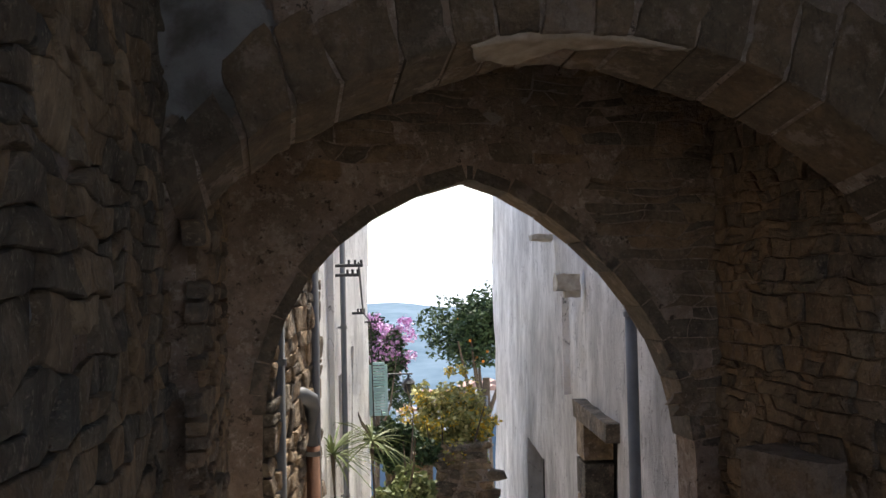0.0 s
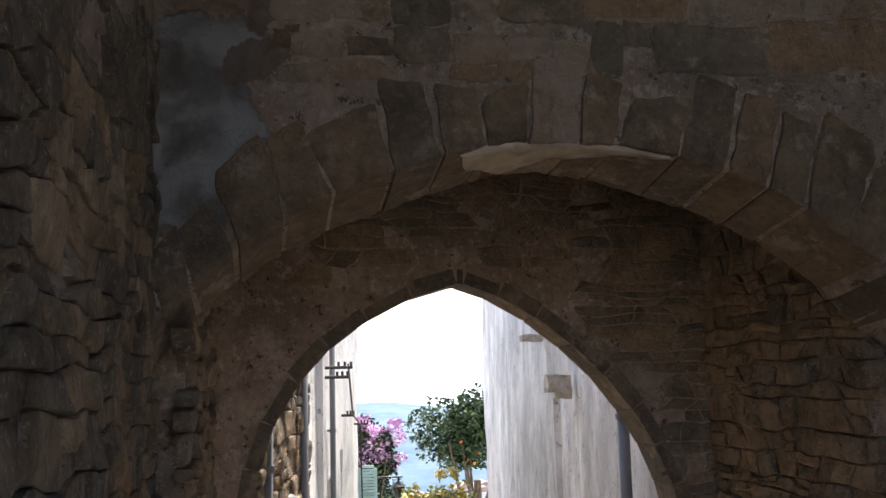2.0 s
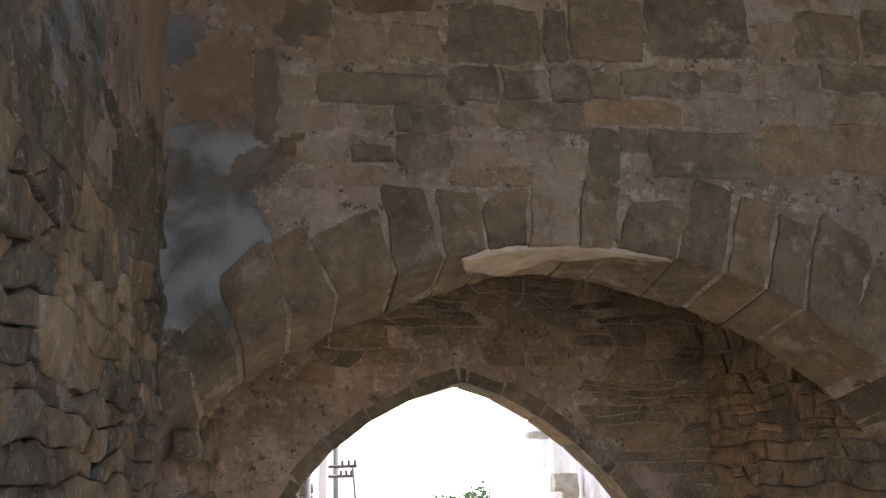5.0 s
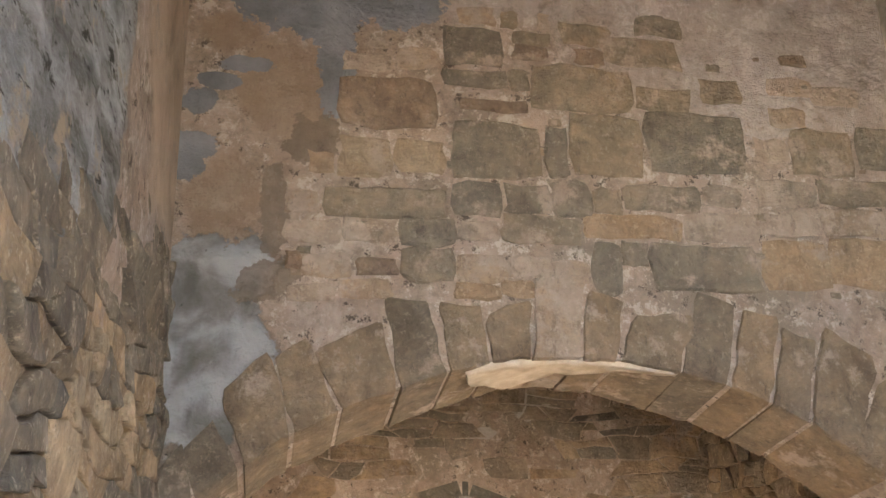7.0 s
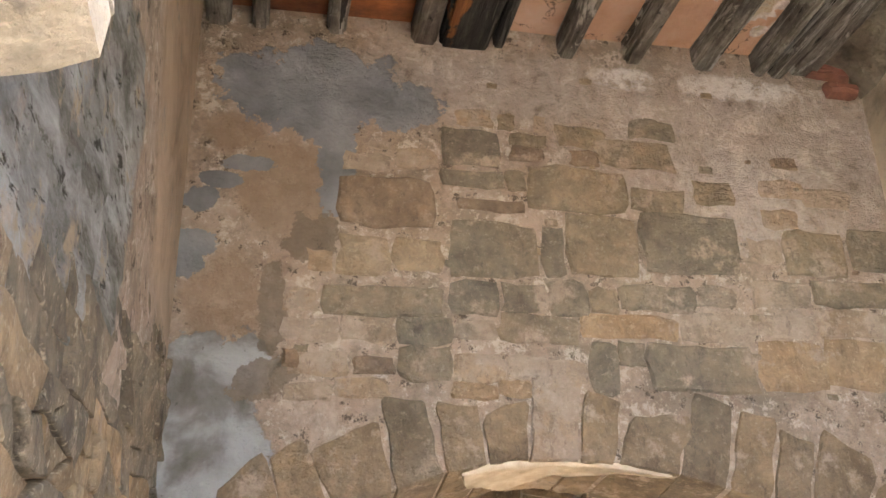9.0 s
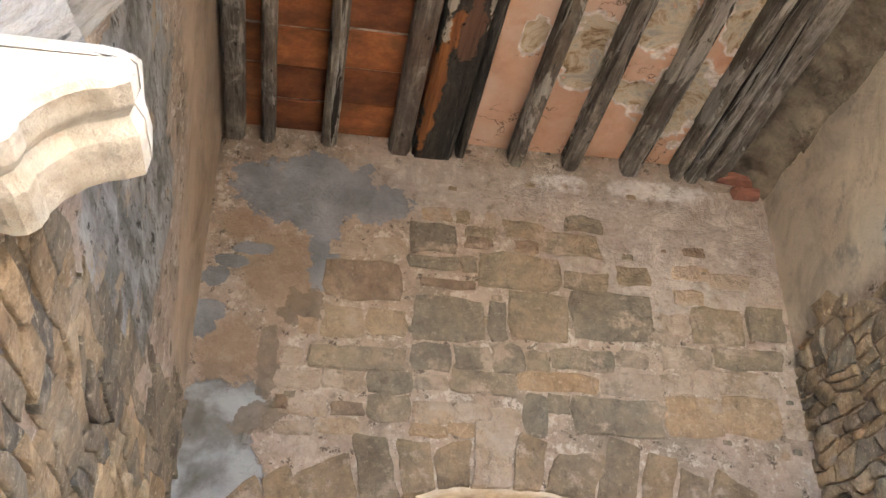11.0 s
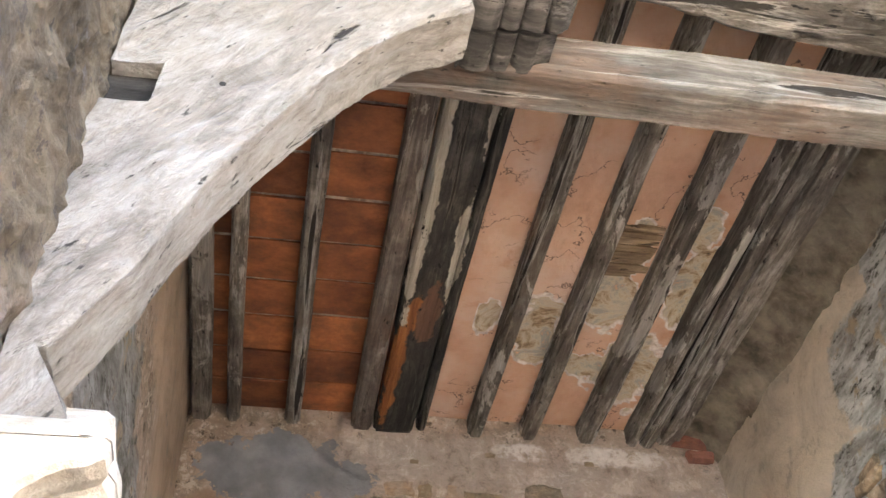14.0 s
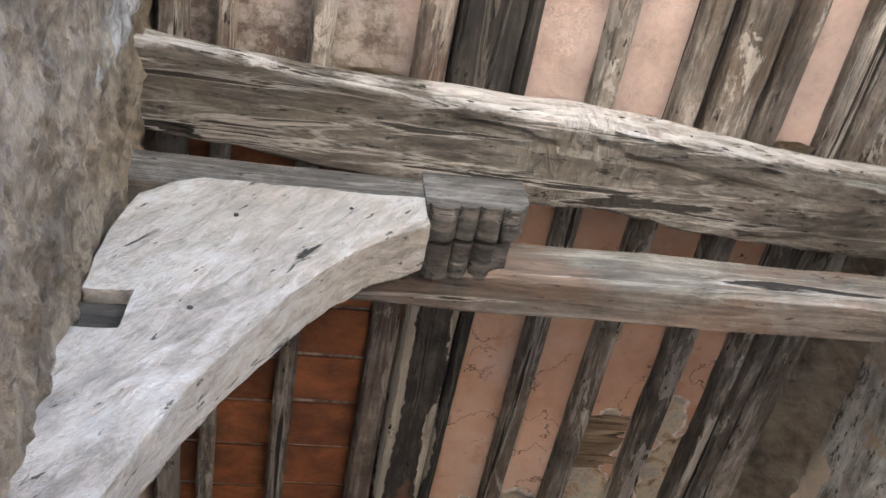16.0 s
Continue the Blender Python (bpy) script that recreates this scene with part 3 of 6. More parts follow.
def uneven_wall(name, x, out, material, seed, size=0.028):
    """A side wall whose face swells and dips."""
    bm = bmesh.new()
    ny, nz, y0, y1, z0, z1 = 200, 180, -1.9, ARCH_Y, -0.05, 5.0
    rows = []
    for j in range(nz + 1):
        z = z0 + (z1 - z0) * j / nz
        row = []
        for i in range(ny + 1):
            y = y0 + (y1 - y0) * i / ny
            p = Vector((seed, y, z))
            rough = size * (0.35 + 0.65 * max(0.0, min(1.0, (3.3 - z) / 0.6) if y > 2.0 else 0.9)) if y > 0.6 else size * 0.95
            deep = max(0.0, min(1.0, (y - 0.45) / 0.2))
            d = (noise.noise(p * 1.6) * 0.8 if y < 0.6 else -0.2 * deep) + ((1.2 - 3.2 * abs(noise.noise(p * 4.5))) * 0.55 if y < 0.6 else noise.noise(p * 5) * 0.4) + (noise.noise(p * 14) * 0.35 + noise.noise(p * 30) * 0.2) * (2.0 if y < 0.6 else 1.0)
            sunk = 0.004 * max(0.0, min(1.0, (2.95 + 0.1 * math.sin(y * 6) - z) / 0.1)) * max(0.0, min(1.0, (y - 0.5) / 0.2)) * (0.15 if 0.75 < y < 2.1 and z > 2.62 else 1.0) if out > 0 else 0.0
            row.append(bm.verts.new((x + out * (rough * d - sunk) * min(1.0, (y1 - y) / 0.1), y, z)))
        rows.append(row)
    for a, b in zip(rows, rows[1:]):
        for i in range(ny):
            bm.faces.new((a[i], a[i + 1], b[i + 1], b[i]))
    back = [bm.verts.new((x - out * 0.4, y, z)) for z in (z0, z1) for y in (y0, y1)]
    bm.faces.new((back[0], back[1], back[3], back[2]))
    bm.faces.new([rows[j][0] for j in range(nz + 1)] + [back[2], back[0]])
    bm.faces.new(rows[-1] + [back[3], back[2]])
    bmesh.ops.recalc_face_normals(bm, faces=bm.faces[:])
    return link_mesh(name, bm, material)


wall_left = tagged(uneven_wall("wall_left", LEFT, 1, LEFT_WALL, 2.0), "rubble side wall, part plastered, part patched with cement", "wall", "", "structure")
wall_right = tagged(uneven_wall("wall_right", RIGHT, -1, RIGHT_WALL, 9.0, 0.02), "plastered side wall with rubble showing and grey repairs", "wall", "", "structure")
passage = []
for name, x0, x1 in (("wall_passage_left", -1.5, -0.95), ("wall_passage_right", 2.03, 2.6)):
    bm = bmesh.new()
    box(bm, (x0, 3.72, -0.05), (x1, BACK_Y, 4.2))
    passage.append(tagged(link_mesh(name, bm, PASSAGE_MORTAR), "rubble wall inside the arched passage", "wall", "", "structure"))
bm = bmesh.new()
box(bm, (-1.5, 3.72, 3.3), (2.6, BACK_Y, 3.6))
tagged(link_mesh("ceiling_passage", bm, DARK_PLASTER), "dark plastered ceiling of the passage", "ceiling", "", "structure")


# unseen plain wall added behind the way to cut the sky light reaching inside
bm = bmesh.new()
box(bm, (-14, -8.6, -0.05), (14, -8.2, 4.2))
tagged(link_mesh("wall_opposite", bm, RENDER_GREY), "unseen rendered wall added to hold back sky light", "wall", "", "structure")


# ---- ground: level in the way, falling down the lane to a valley ----
def ground_z(x, y):
    if y < 5.7:
        return 0.0
    return -0.27 * min(y - 5.7, 60) - 0.3 * max(0.0, min(y - 65.7, 700))


bm = bmesh.new()
ys = [-400, -60, -12, -6, -3, 0, 3, 5.7] + [5.7 + 1.2 * i for i in range(1, 51)] + [90, 140, 300, 500, 766, 1500, 4000]
xs = [-3000, -400, -60, -20, -8, -4, -2, -1, 0, 1, 2, 3, 5, 9, 20, 60, 400, 3000]
grid = [[bm.verts.new((x, y, ground_z(x, y))) for x in xs] for y in ys]
for a, b in zip(grid, grid[1:]):
    for i in range(len(xs) - 1):
        bm.faces.new((a[i], a[i + 1], b[i + 1], b[i]))
tagged(link_mesh("ground", bm, PAVING), "worn stone ground falling down the lane", "ground", "", "structure")

# ---- ceiling: plaster panels, terracotta tiles in three bays, and joists ----
rnd = random.Random(4)
bm = bmesh.new()
box(bm, (LEFT, -1.25, PANEL_Z + 0.05), (RIGHT, ARCH_Y, PANEL_Z + 0.3))
ceiling = tagged(link_mesh("ceiling", bm, MORTAR), "pink plaster and terracotta ceiling between wooden joists", "ceiling", "", "structure")
FALLEN = [(0.85, 2.42, 0.14, 0.26), (0.55, 2.35, 0.07, 0.14), (1.2, 2.15, 0.16, 0.22), (1.16, 1.74, 0.12, 0.2), (1.62, 2.0, 0.16, 0.28), (1.5, 2.72, 0.26, 0.28), (1.2, 2.7, 0.12, 0.1), (1.5, 1.55, 0.08, 0.14)]


def fallen(x, y):
    """How far the plaster has come off: 1 bare, 0 whole."""
    best = 0.0
    w = 0.5 * noise.noise(Vector((x * 4, y * 4, 1))) + 0.3 * noise.noise(Vector((x * 11, y * 11, 4))) + 0.15 * noise.noise(Vector((x * 27, y * 27, 8)))
    for cx, cy, rx, ry in FALLEN:
        d = math.hypot((x - cx) / rx, (y - cy) / ry) + w
        best = max(best, min(1.0, max(0.0, (1.12 - d) / 0.24)))
    return best


bm = bmesh.new()
nx, ny = 150, 230
layer = bm.verts.layers.float.new("bare")
rows = []
for j in range(ny + 1):
    y = -1.25 + (ARCH_Y + 1.25) * j / ny
    row = []
    for i in range(nx + 1):
        x = LEFT + (RIGHT - LEFT) * i / nx
        f = fallen(x, y) if x > 0.3 else 0.0
        z = PANEL_Z + 0.006 - (0.003 if x < 0 else 0.0) + 0.009 * noise.noise(Vector((x * 3.5, y * 5, 0))) * (x > 0.2)
        v = bm.verts.new((x, y, z + f * (0.02 + 0.014 * noise.noise(Vector((x * 9, y * 9, 2))) + 0.008 * noise.noise(Vector((x * 25, y * 25, 2)))) - 0.006 * (0.05 < f < 0.45)))
        v[layer] = f
        row.append(v)
    rows.append(row)
for a, b in zip(rows, rows[1:]):
    for i in range(nx):
        bm.faces.new((a[i], b[i], b[i + 1], a[i + 1]))
part("ceiling_plaster", bm, PINK, ceiling, "flaking pink plaster", True)
# bare laths in one bay, and a lump of rubble in another
bm = bmesh.new()
for k in range(8):
    y = 1.56 + 0.047 * k
    vs = box(bm, (1.05, y, PANEL_Z + 0.004 * (k % 3)), (1.3, y + 0.04, PANEL_Z + 0.02))
    for v in vs:
        v.co += Vector((0, rnd.uniform(-0.008, 0.008), rnd.uniform(-0.004, 0.004)))
tagged(part("ceiling_laths", bm, wood_material("bare brown laths", (0.12, 0.08, 0.05), (0.26, 0.185, 0.115), (0.4, 0.31, 0.21), 0), ceiling, "bare brown wooden laths"), kind="stuff")
bm = bmesh.new()
for x0, x1 in ((LEFT + 0.01, -0.79), (-0.8, -0.44), (-0.45, 0.0)):
    y = ARCH_Y - 0.01
    while y > 0.3:
        step = 0.285 + rnd.uniform(-0.012, 0.012)
        dz = rnd.uniform(-0.006, 0.006)
        vs = box(bm, (x0, y - step + 0.022, PANEL_Z - 0.009 + dz), (x1, y, PANEL_Z + 0.04))
        for v in vs[::2]:
            v.co.z += rnd.uniform(-0.005, 0.005)
        y -= step
tagged(part("ceiling_tiles", bm, TILE, ceiling, "orange-brown terracotta tiles"), kind="stuff")


def swept(prof, y0, y1, n, seed, z_top):
    """A worn bar along y with the given section."""
    bm = bmesh.new()
    rings = []
    for j in range(n + 1):
        y = y0 + (y1 - y0) * j / n
        sway = 0.012 * noise.noise(Vector((seed, y * 0.7, 3)))
        chip = max(0.0, noise.noise(Vector((seed * 3, y * 2.3, 7))) - 0.25) * 0.03
        rings.append([bm.verts.new((x + sway + 0.003 * noise.noise(Vector((i * 0.7 + x * 9, y * 7, seed))), y, z + (0.006 * noise.noise(Vector((x * 6, y * 3, seed + 9))) + chip if z < z_top else 0))) for i, (x, z) in enumerate(prof)])
    k = len(prof)
    for a, b in zip(rings, rings[1:]):
        for i in range(k):
            bm.faces.new((a[i], b[i], b[(i + 1) % k], a[(i + 1) % k]))
    bm.faces.new(rings[0]), bm.faces.new(rings[-1][::-1])
    bmesh.ops.recalc_face_normals(bm, faces=bm.faces[:])
    return bm


def joist(x0, x1, material, label, z0=JOIST_Z, z1=PANEL_Z + 0.02, y0=-1.25, groove=0.013, seed=0.0, y1=ARCH_Y + 0.02):
    """A sawn joist with a small moulding worked along both lower edges, bowed and worn."""
    g = groove
    ob = thing("ceiling_joist", label, "joist", "ceiling joists")
    part("joist_body", swept([(x0 + g, z1), (x0 + g, z0 + 0.4 * g), (x0 + 1.3 * g, z0), ((x0 + x1) / 2, z0 - 0.002), (x1 - 1.3 * g, z0), (x1 - g, z0 + 0.4 * g), (x1 - g, z1)], y0, y1, 80, seed, z1), material, ob)
    for xa, s in ((x0, 1), (x1, -1)):
        prof = [(xa + s * g * 0.98, z1), (xa, z1), (xa, z0 + 4.2 * g), (xa + s * g * 0.3, z0 + 3.6 * g), (xa + s * g * 0.3, z0 + 3.2 * g), (xa - s * g * 0.1, z0 + 2.6 * g), (xa + s * g * 0.2, z0 + 1.7 * g), (xa + s * g * 0.65, z0 + 1.3 * g), (xa + s * g * 0.98, z0 + 1.2 * g)]
        part("edge_moulding", swept(prof, y0, y1, 80, seed, z1), material, ob)
    return ob


GREY = "weathered grey wooden ceiling joist with worked edges"
for k, (a, b) in enumerate([(-1.02, -0.91), (-0.82, -0.745), (-0.485, -0.395), (0.62, 0.71), (0.955, 1.05), (1.31, 1.42), (1.62, 1.69), (1.715, 1.80)]):
    joist(a, b, JOIST_WOOD, GREY, seed=k * 3.1)
joist(-0.09, 0.03, BROWN_WOOD, "brown-grey worn ceiling joist beside a charred board", seed=40)
joist(0.05, 0.285, CHAR_WOOD, "broad charred and flaking ceiling board", JOIST_Z - 0.005, seed=50)
joist(0.3, 0.355, CHAR_WOOD, "thin dark moulded strip beside a charred board", JOIST_Z + 0.02, groove=0.009, seed=60)
joist(1.83, 1.98, JOIST_WOOD, "broad grey ceiling board along the wall", JOIST_Z + 0.03, seed=70)

joist(1.1, 1.29, JOIST_WOOD, "broad mossy grey ceiling board over the beam", JOIST_Z + 0.01, seed=80, y1=-0.05)
# lumpy mortar filling along the wall's head
bm = bmesh.new()
rows = []
for j in range(91):
    y = -1.25 + (ARCH_Y + 1.25) * j / 90
    row = []
    for i in range(9):
        t = i / 8
        p = Vector((1.95 + 0.27 * t, y, PANEL_Z - 0.01 - 0.2 * t * t))
        row.append(bm.verts.new(p + 0.035 * noise.noise_vector(p * 5) + 0.018 * noise.noise_vector(p * 14)))
    rows.append(row)
for a, b in zip(rows, rows[1:]):
    for i in range(8):
        bm.faces.new((a[i], b[i], b[i + 1], a[i + 1]))
part("ceiling_edge", bm, DARK_MORTAR, ceiling, "rough dark mortar along the wall head")


# ---- timber frame across the way ----
def rough_beam(name, label, outline, x0, x1, n, size, scale, material, seed, splits=()):
    """A hewn timber along x; outline(x) gives the corners (y, z) of its section."""
    bm = bmesh.new()
    rings = []
    for i in range(n + 1):
        x = x0 + (x1 - x0) * i / n
        corners = outline(x)
        ring = []
        for k, (y, z) in enumerate(corners):
            y2, z2 = corners[(k + 1) % len(corners)]
            for f in (0.03, 0.08, 0.14, 0.21, 0.28, 0.35, 0.42, 0.49, 0.56, 0.63, 0.7, 0.77, 0.84, 0.9, 0.96):
                p = Vector((x, y + (y2 - y) * f, z + (z2 - z) * f))
                q = Vector((p.x * 0.35, p.y, p.z)) * scale
                p += size * noise.noise_vector(q + Vector((seed, 0, 0))) + 0.35 * size * noise.noise_vector(Vector((p.x * 1.2, p.y * 4, p.z * 4)) * scale)
                p += 0.3 * size * noise.noise_vector(Vector((p.x * 3.5, p.y * 14, p.z * 14)) + Vector((seed, 3, 1)))
                for side, f0, wave, a, b, deep in splits:
                    if side == k and a < x < b:
                        gap = abs(f - f0 - wave * noise.noise(Vector((x * 2.2, f0 * 9, seed))) - 0.04 * noise.noise(Vector((x * 9, f0 * 7, seed))))
                        p += Vector((0, 1, 0) if k <= 1 else (0, 0, 1)) * deep * max(0.0, 1 - gap / 0.05) * min(1.0, (x - a) * 5, (b - x) * 5)
                if min(f, 1 - f) < 0.11:
                    p += Vector((0, 0, 0.9 * size * max(0.0, noise.noise(Vector((p.x * 5, seed, k))) - 0.15) * (1 if z < 4.5 else -1)))
                ring.append(bm.verts.new(p))
        rings.append(ring)
    k = len(rings[0])
    for a, b in zip(rings, rings[1:]):
        for i in range(k):
            bm.faces.new((a[i], b[i], b[(i + 1) % k], a[(i + 1) % k]))
    bm.faces.new(rings[0][::-1]), bm.faces.new(rings[-1])
    bmesh.ops.recalc_face_normals(bm, faces=bm.faces[:])
    return tagged(link_mesh(name, bm, material), label, "beam")


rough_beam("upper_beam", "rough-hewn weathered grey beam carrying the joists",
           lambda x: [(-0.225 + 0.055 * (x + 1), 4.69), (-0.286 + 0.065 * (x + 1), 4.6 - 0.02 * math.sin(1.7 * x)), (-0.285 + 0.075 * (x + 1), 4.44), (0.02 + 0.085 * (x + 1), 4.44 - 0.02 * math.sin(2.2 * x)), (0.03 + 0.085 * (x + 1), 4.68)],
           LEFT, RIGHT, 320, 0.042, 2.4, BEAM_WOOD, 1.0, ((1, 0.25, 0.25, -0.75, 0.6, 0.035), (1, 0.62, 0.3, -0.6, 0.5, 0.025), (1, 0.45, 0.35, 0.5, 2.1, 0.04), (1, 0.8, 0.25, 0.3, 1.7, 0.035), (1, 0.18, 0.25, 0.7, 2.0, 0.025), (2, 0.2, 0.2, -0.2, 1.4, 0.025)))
rough_beam("lower_beam", "squared weathered beam resting on a carved bolster",
           lambda x: [(0.30, 4.385), (0.305, 4.19), (0.325, 4.165), (0.485, 4.17), (0.485, 4.385)], LEFT, RIGHT, 120, 0.012, 3.0, LOW_WOOD, 7.0)
rough_beam("bolster_plank", "dark grey plank wedged over the brace", lambda x: [(0.05, 4.36), (0.045, 4.165), (0.2, 4.165), (0.2, 4.36)], LEFT, 0.02, 50, 0.007, 4.0, DARK_WOOD, 13.0)

# lime mortar squeezed out between beam and joists
for k, (x0, x1) in enumerate(((-0.38, -0.12), (0.37, 0.6), (0.73, 0.94), (1.06, 1.29), (1.43, 1.6))):
    bm = bmesh.new()
    cells = [[bm.verts.new((x0 + (x1 - x0) * i / 10, -0.228 + 0.055 * (x0 + 1) + 0.12 * j / 5, 4.69 + (0.085 + 0.05 * noise.noise(Vector((i * 0.5, j * 0.6, k)))) * math.sin(math.pi * (0.12 + 0.76 * i / 10)) * math.sin(math.pi * (0.1 + 0.8 * j / 5)))) for j in range(6)] for i in range(11)]
    for a, b in zip(cells, cells[1:]):
        for j in range(5):
            bm.faces.new((a[j], b[j], b[j + 1], a[j + 1]))
    wobble(bm, 0.02, 14, k)
    bmesh.ops.solidify(bm, geom=bm.faces[:], thickness=0.03)
    part("mortar_lump", bm, CREAM, ceiling, "grey-white mortar lump over the beam")

# carved end of the bolster: two halves with rolls worked across the underside
bolster = thing("bolster_end", "dark carved bolster end with worn roll mouldings, split in two", "bolster")
for y0, y1, tip in ((0.03, 0.165, 0.335), (0.185, 0.335, 0.30)):
    bm = bmesh.new()
    prof = [(-0.035, 4.38), (-0.035, 4.15)]
    for c, r in ((0.03, 0.05), (0.12, 0.035), (0.2, 0.04), (0.28, 0.035)):
        if c + r > tip:
            break
        for a in range(7):
            t = math.pi * a / 6
            prof.append((c - r * math.cos(t), 4.165 + c * 0.12 - 0.6 * r * math.sin(t)))
    prof += [(tip, 4.215), (tip, 4.38)]
    prism(bm, prof, lambda x, z: (x, y0, z), lambda x, z: (x, y1, z))
    wobble(bm, 0.006, 14, y0)
    part("bolster_half", bm, DARK_WOOD, bolster)

# curved brace: bleached timber, notched against the wall
LOWER = [(-0.045, 3.99), (-0.14, 3.925), (-0.25, 3.845), (-0.34, 3.75), (-0.42, 3.65), (-0.5, 3.52), (-0.56, 3.42), (-0.64, 3.29), (-0.71, 3.15), (-0.78, 2.98), (-0.85, 2.8), (-0.9, 2.69), (-0.965, 2.57)]
UPPER = [(-1.04, 2.57), (-1.04, 3.1), (-1.04, 3.34), (-0.91, 3.345), (-0.895, 3.515), (-1.03, 3.51), (-1.01, 3.8), (-0.97, 4.0), (-0.86, 4.1), (-0.78, 4.14), (-0.5, 4.145), (-0.25, 4.14), (-0.045, 4.14)]
brace = thing("brace", "bleached curved wooden brace standing on a stone corbel", "brace")
bm = bmesh.new()
outline = LOWER + UPPER
layers = [[bm.verts.new((x, y, z)) for x, z in outline] for y in (0.0, 0.012, 0.1, 0.188, 0.2)]
for j, ring in enumerate(layers):
    if j in (0, 4):
        c = Vector((sum(v.co.x for v in ring) / len(ring), 0, sum(v.co.z for v in ring) / len(ring)))
        for i, v in enumerate(ring[:len(LOWER)]):
            v.co.x -= 0.008
            v.co.z += 0.009
for a, b in zip(layers, layers[1:]):
    for i in range(len(a)):
        bm.faces.new((a[i], b[i], b[(i + 1) % len(a)], a[(i + 1) % len(a)]))
bm.faces.new(layers[0]), bm.faces.new(layers[-1][::-1])
bmesh.ops.recalc_face_normals(bm, faces=bm.faces[:])
bmesh.ops.triangulate(bm, faces=[f for f in bm.faces if len(f.verts) > 4])
bmesh.ops.subdivide_edges(bm, edges=[e for e in bm.edges if e.calc_length() > 0.12], cuts=2, use_grid_fill=True)
for longest in (0.07, 0.035):
    bmesh.ops.subdivide_edges(bm, edges=[e for e in bm.edges if e.calc_length() > longest], cuts=1, use_grid_fill=True)
bmesh.ops.triangulate(bm, faces=[f for f in bm.faces if len(f.verts) > 4])
wobble(bm, 0.008, 7, 2)
wobble(bm, 0.0035, 19, 5)
wobble(bm, 0.0022, 47, 8)
part("brace_timber", bm, BRACE_WOOD, brace)
# peg holes: shallow discs with their inner shade painted near-black
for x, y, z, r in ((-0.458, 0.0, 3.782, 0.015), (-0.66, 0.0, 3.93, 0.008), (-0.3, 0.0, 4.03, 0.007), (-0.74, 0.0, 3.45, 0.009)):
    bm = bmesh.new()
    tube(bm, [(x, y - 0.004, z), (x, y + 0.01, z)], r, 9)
    part("bored_hole", bm, DARKNESS, brace, "bored peg hole painted near-black for its shade")
bm = bmesh.new()
prism(bm, [(-1.04, 3.35), (-0.905, 3.35), (-0.897, 3.51), (-1.04, 3.505)], lambda x, z: (x, 0.05, z), lambda x, z: (x, 0.17, z))
part("wedge", bm, DARK_WOOD, brace, "dark grey wedge in the notch")

# stone corbel with a hollow and a roll worked under it
bm = bmesh.new()
prof = [(LEFT, 2.57), (-0.865, 2.565), (-0.845, 2.55), (-0.825, 2.45), (-0.805, 2.40), (-0.795, 2.33), (-0.80, 2.295), (-0.83, 2.28), (-0.86, 2.272), (-0.89, 2.255), (-0.92, 2.228), (-0.94, 2.20)]
prof += [(-0.985 + 0.045 * math.cos(a), 2.195 + 0.045 * math.sin(a)) for a in (-0.1, -0.6, -1.1, -1.6, -2.1)] + [(LEFT, 2.14)]
ys = [-0.065, -0.055, -0.03, 0.0, 0.04, 0.08, 0.12, 0.16, 0.19, 0.2]
corbel = thing("corbel", "pale carved stone corbel with hollow and roll, set in the wall", "corbel")
bm.free()
for name, prof in (("corbel_block", prof[:6] + [(LEFT, 2.33)]), ("roll_moulding", [(LEFT, 2.327), (-0.797, 2.327)] + prof[6:])):
    bm = bmesh.new()
    layers = []
    for y in ys:
        inset = 0.008 if y in (-0.065, 0.2) else 0.0
        hollow = 0.014 * (math.exp(-(((y - 0.04) / 0.012) ** 2)) + math.exp(-(((y - 0.1) / 0.012) ** 2)))
        worn = 0.06 + 0.94 * ((y + 0.065) / 0.265) ** 0.9  # the top has worn down towards the street
        layer = []
        for x, z in prof:
            x2 = x - (inset + hollow * (0.3 if z > 2.4 else 1.0) if x > LEFT else 0)
            z2 = 2.33 + (z - 2.33) * worn - inset if z > 2.331 else z + (inset + hollow * 0.6 if z < 2.32 else 0)
            layer.append(bm.verts.new((x2, y, z2 + 0.004 * noise.noise(Vector((x * 30, y * 30, z * 30))))))
        layers.append(layer)
    for a, b in zip(layers, layers[1:]):
        for i in range(len(a)):
            bm.faces.new((a[i], b[i], b[(i + 1) % len(a)], a[(i + 1) % len(a)]))
    bm.faces.new(layers[0]), bm.faces.new(layers[-1][::-1])
    bmesh.ops.recalc_face_normals(bm, faces=bm.faces[:])
    part(name, bm, CORBEL_STONE, corbel)
# packing timber between the brace's foot and the worn corbel top
bm = bmesh.new()
front = [(-1.04, 2.585), (-0.995, 2.585), (-0.95, 2.51), (-0.888, 2.398), (-1.04, 2.402)]
rear = [(-1.04, 2.569), (-0.962, 2.569), (-0.955, 2.568), (-0.945, 2.562), (-1.04, 2.56)]
a, b = [bm.verts.new((x, -0.004, z)) for x, z in front], [bm.verts.new((x, 0.196, z)) for x, z in rear]
bm.faces.new(a), bm.faces.new(b[::-1])
for i in range(5):
    bm.faces.new((a[i], b[i], b[(i + 1) % 5], a[(i + 1) % 5]))
bmesh.ops.recalc_face_normals(bm, faces=bm.faces[:])
part("packing_block", bm, BRACE_WOOD, brace, "bleached packing timber under the foot")
# ---- the lane beyond the pointed arch ----
LANE = radians(8.2)
AX = Vector((math.sin(LANE), math.cos(LANE), 0))
AC = Vector((AX.y, -AX.x, 0))


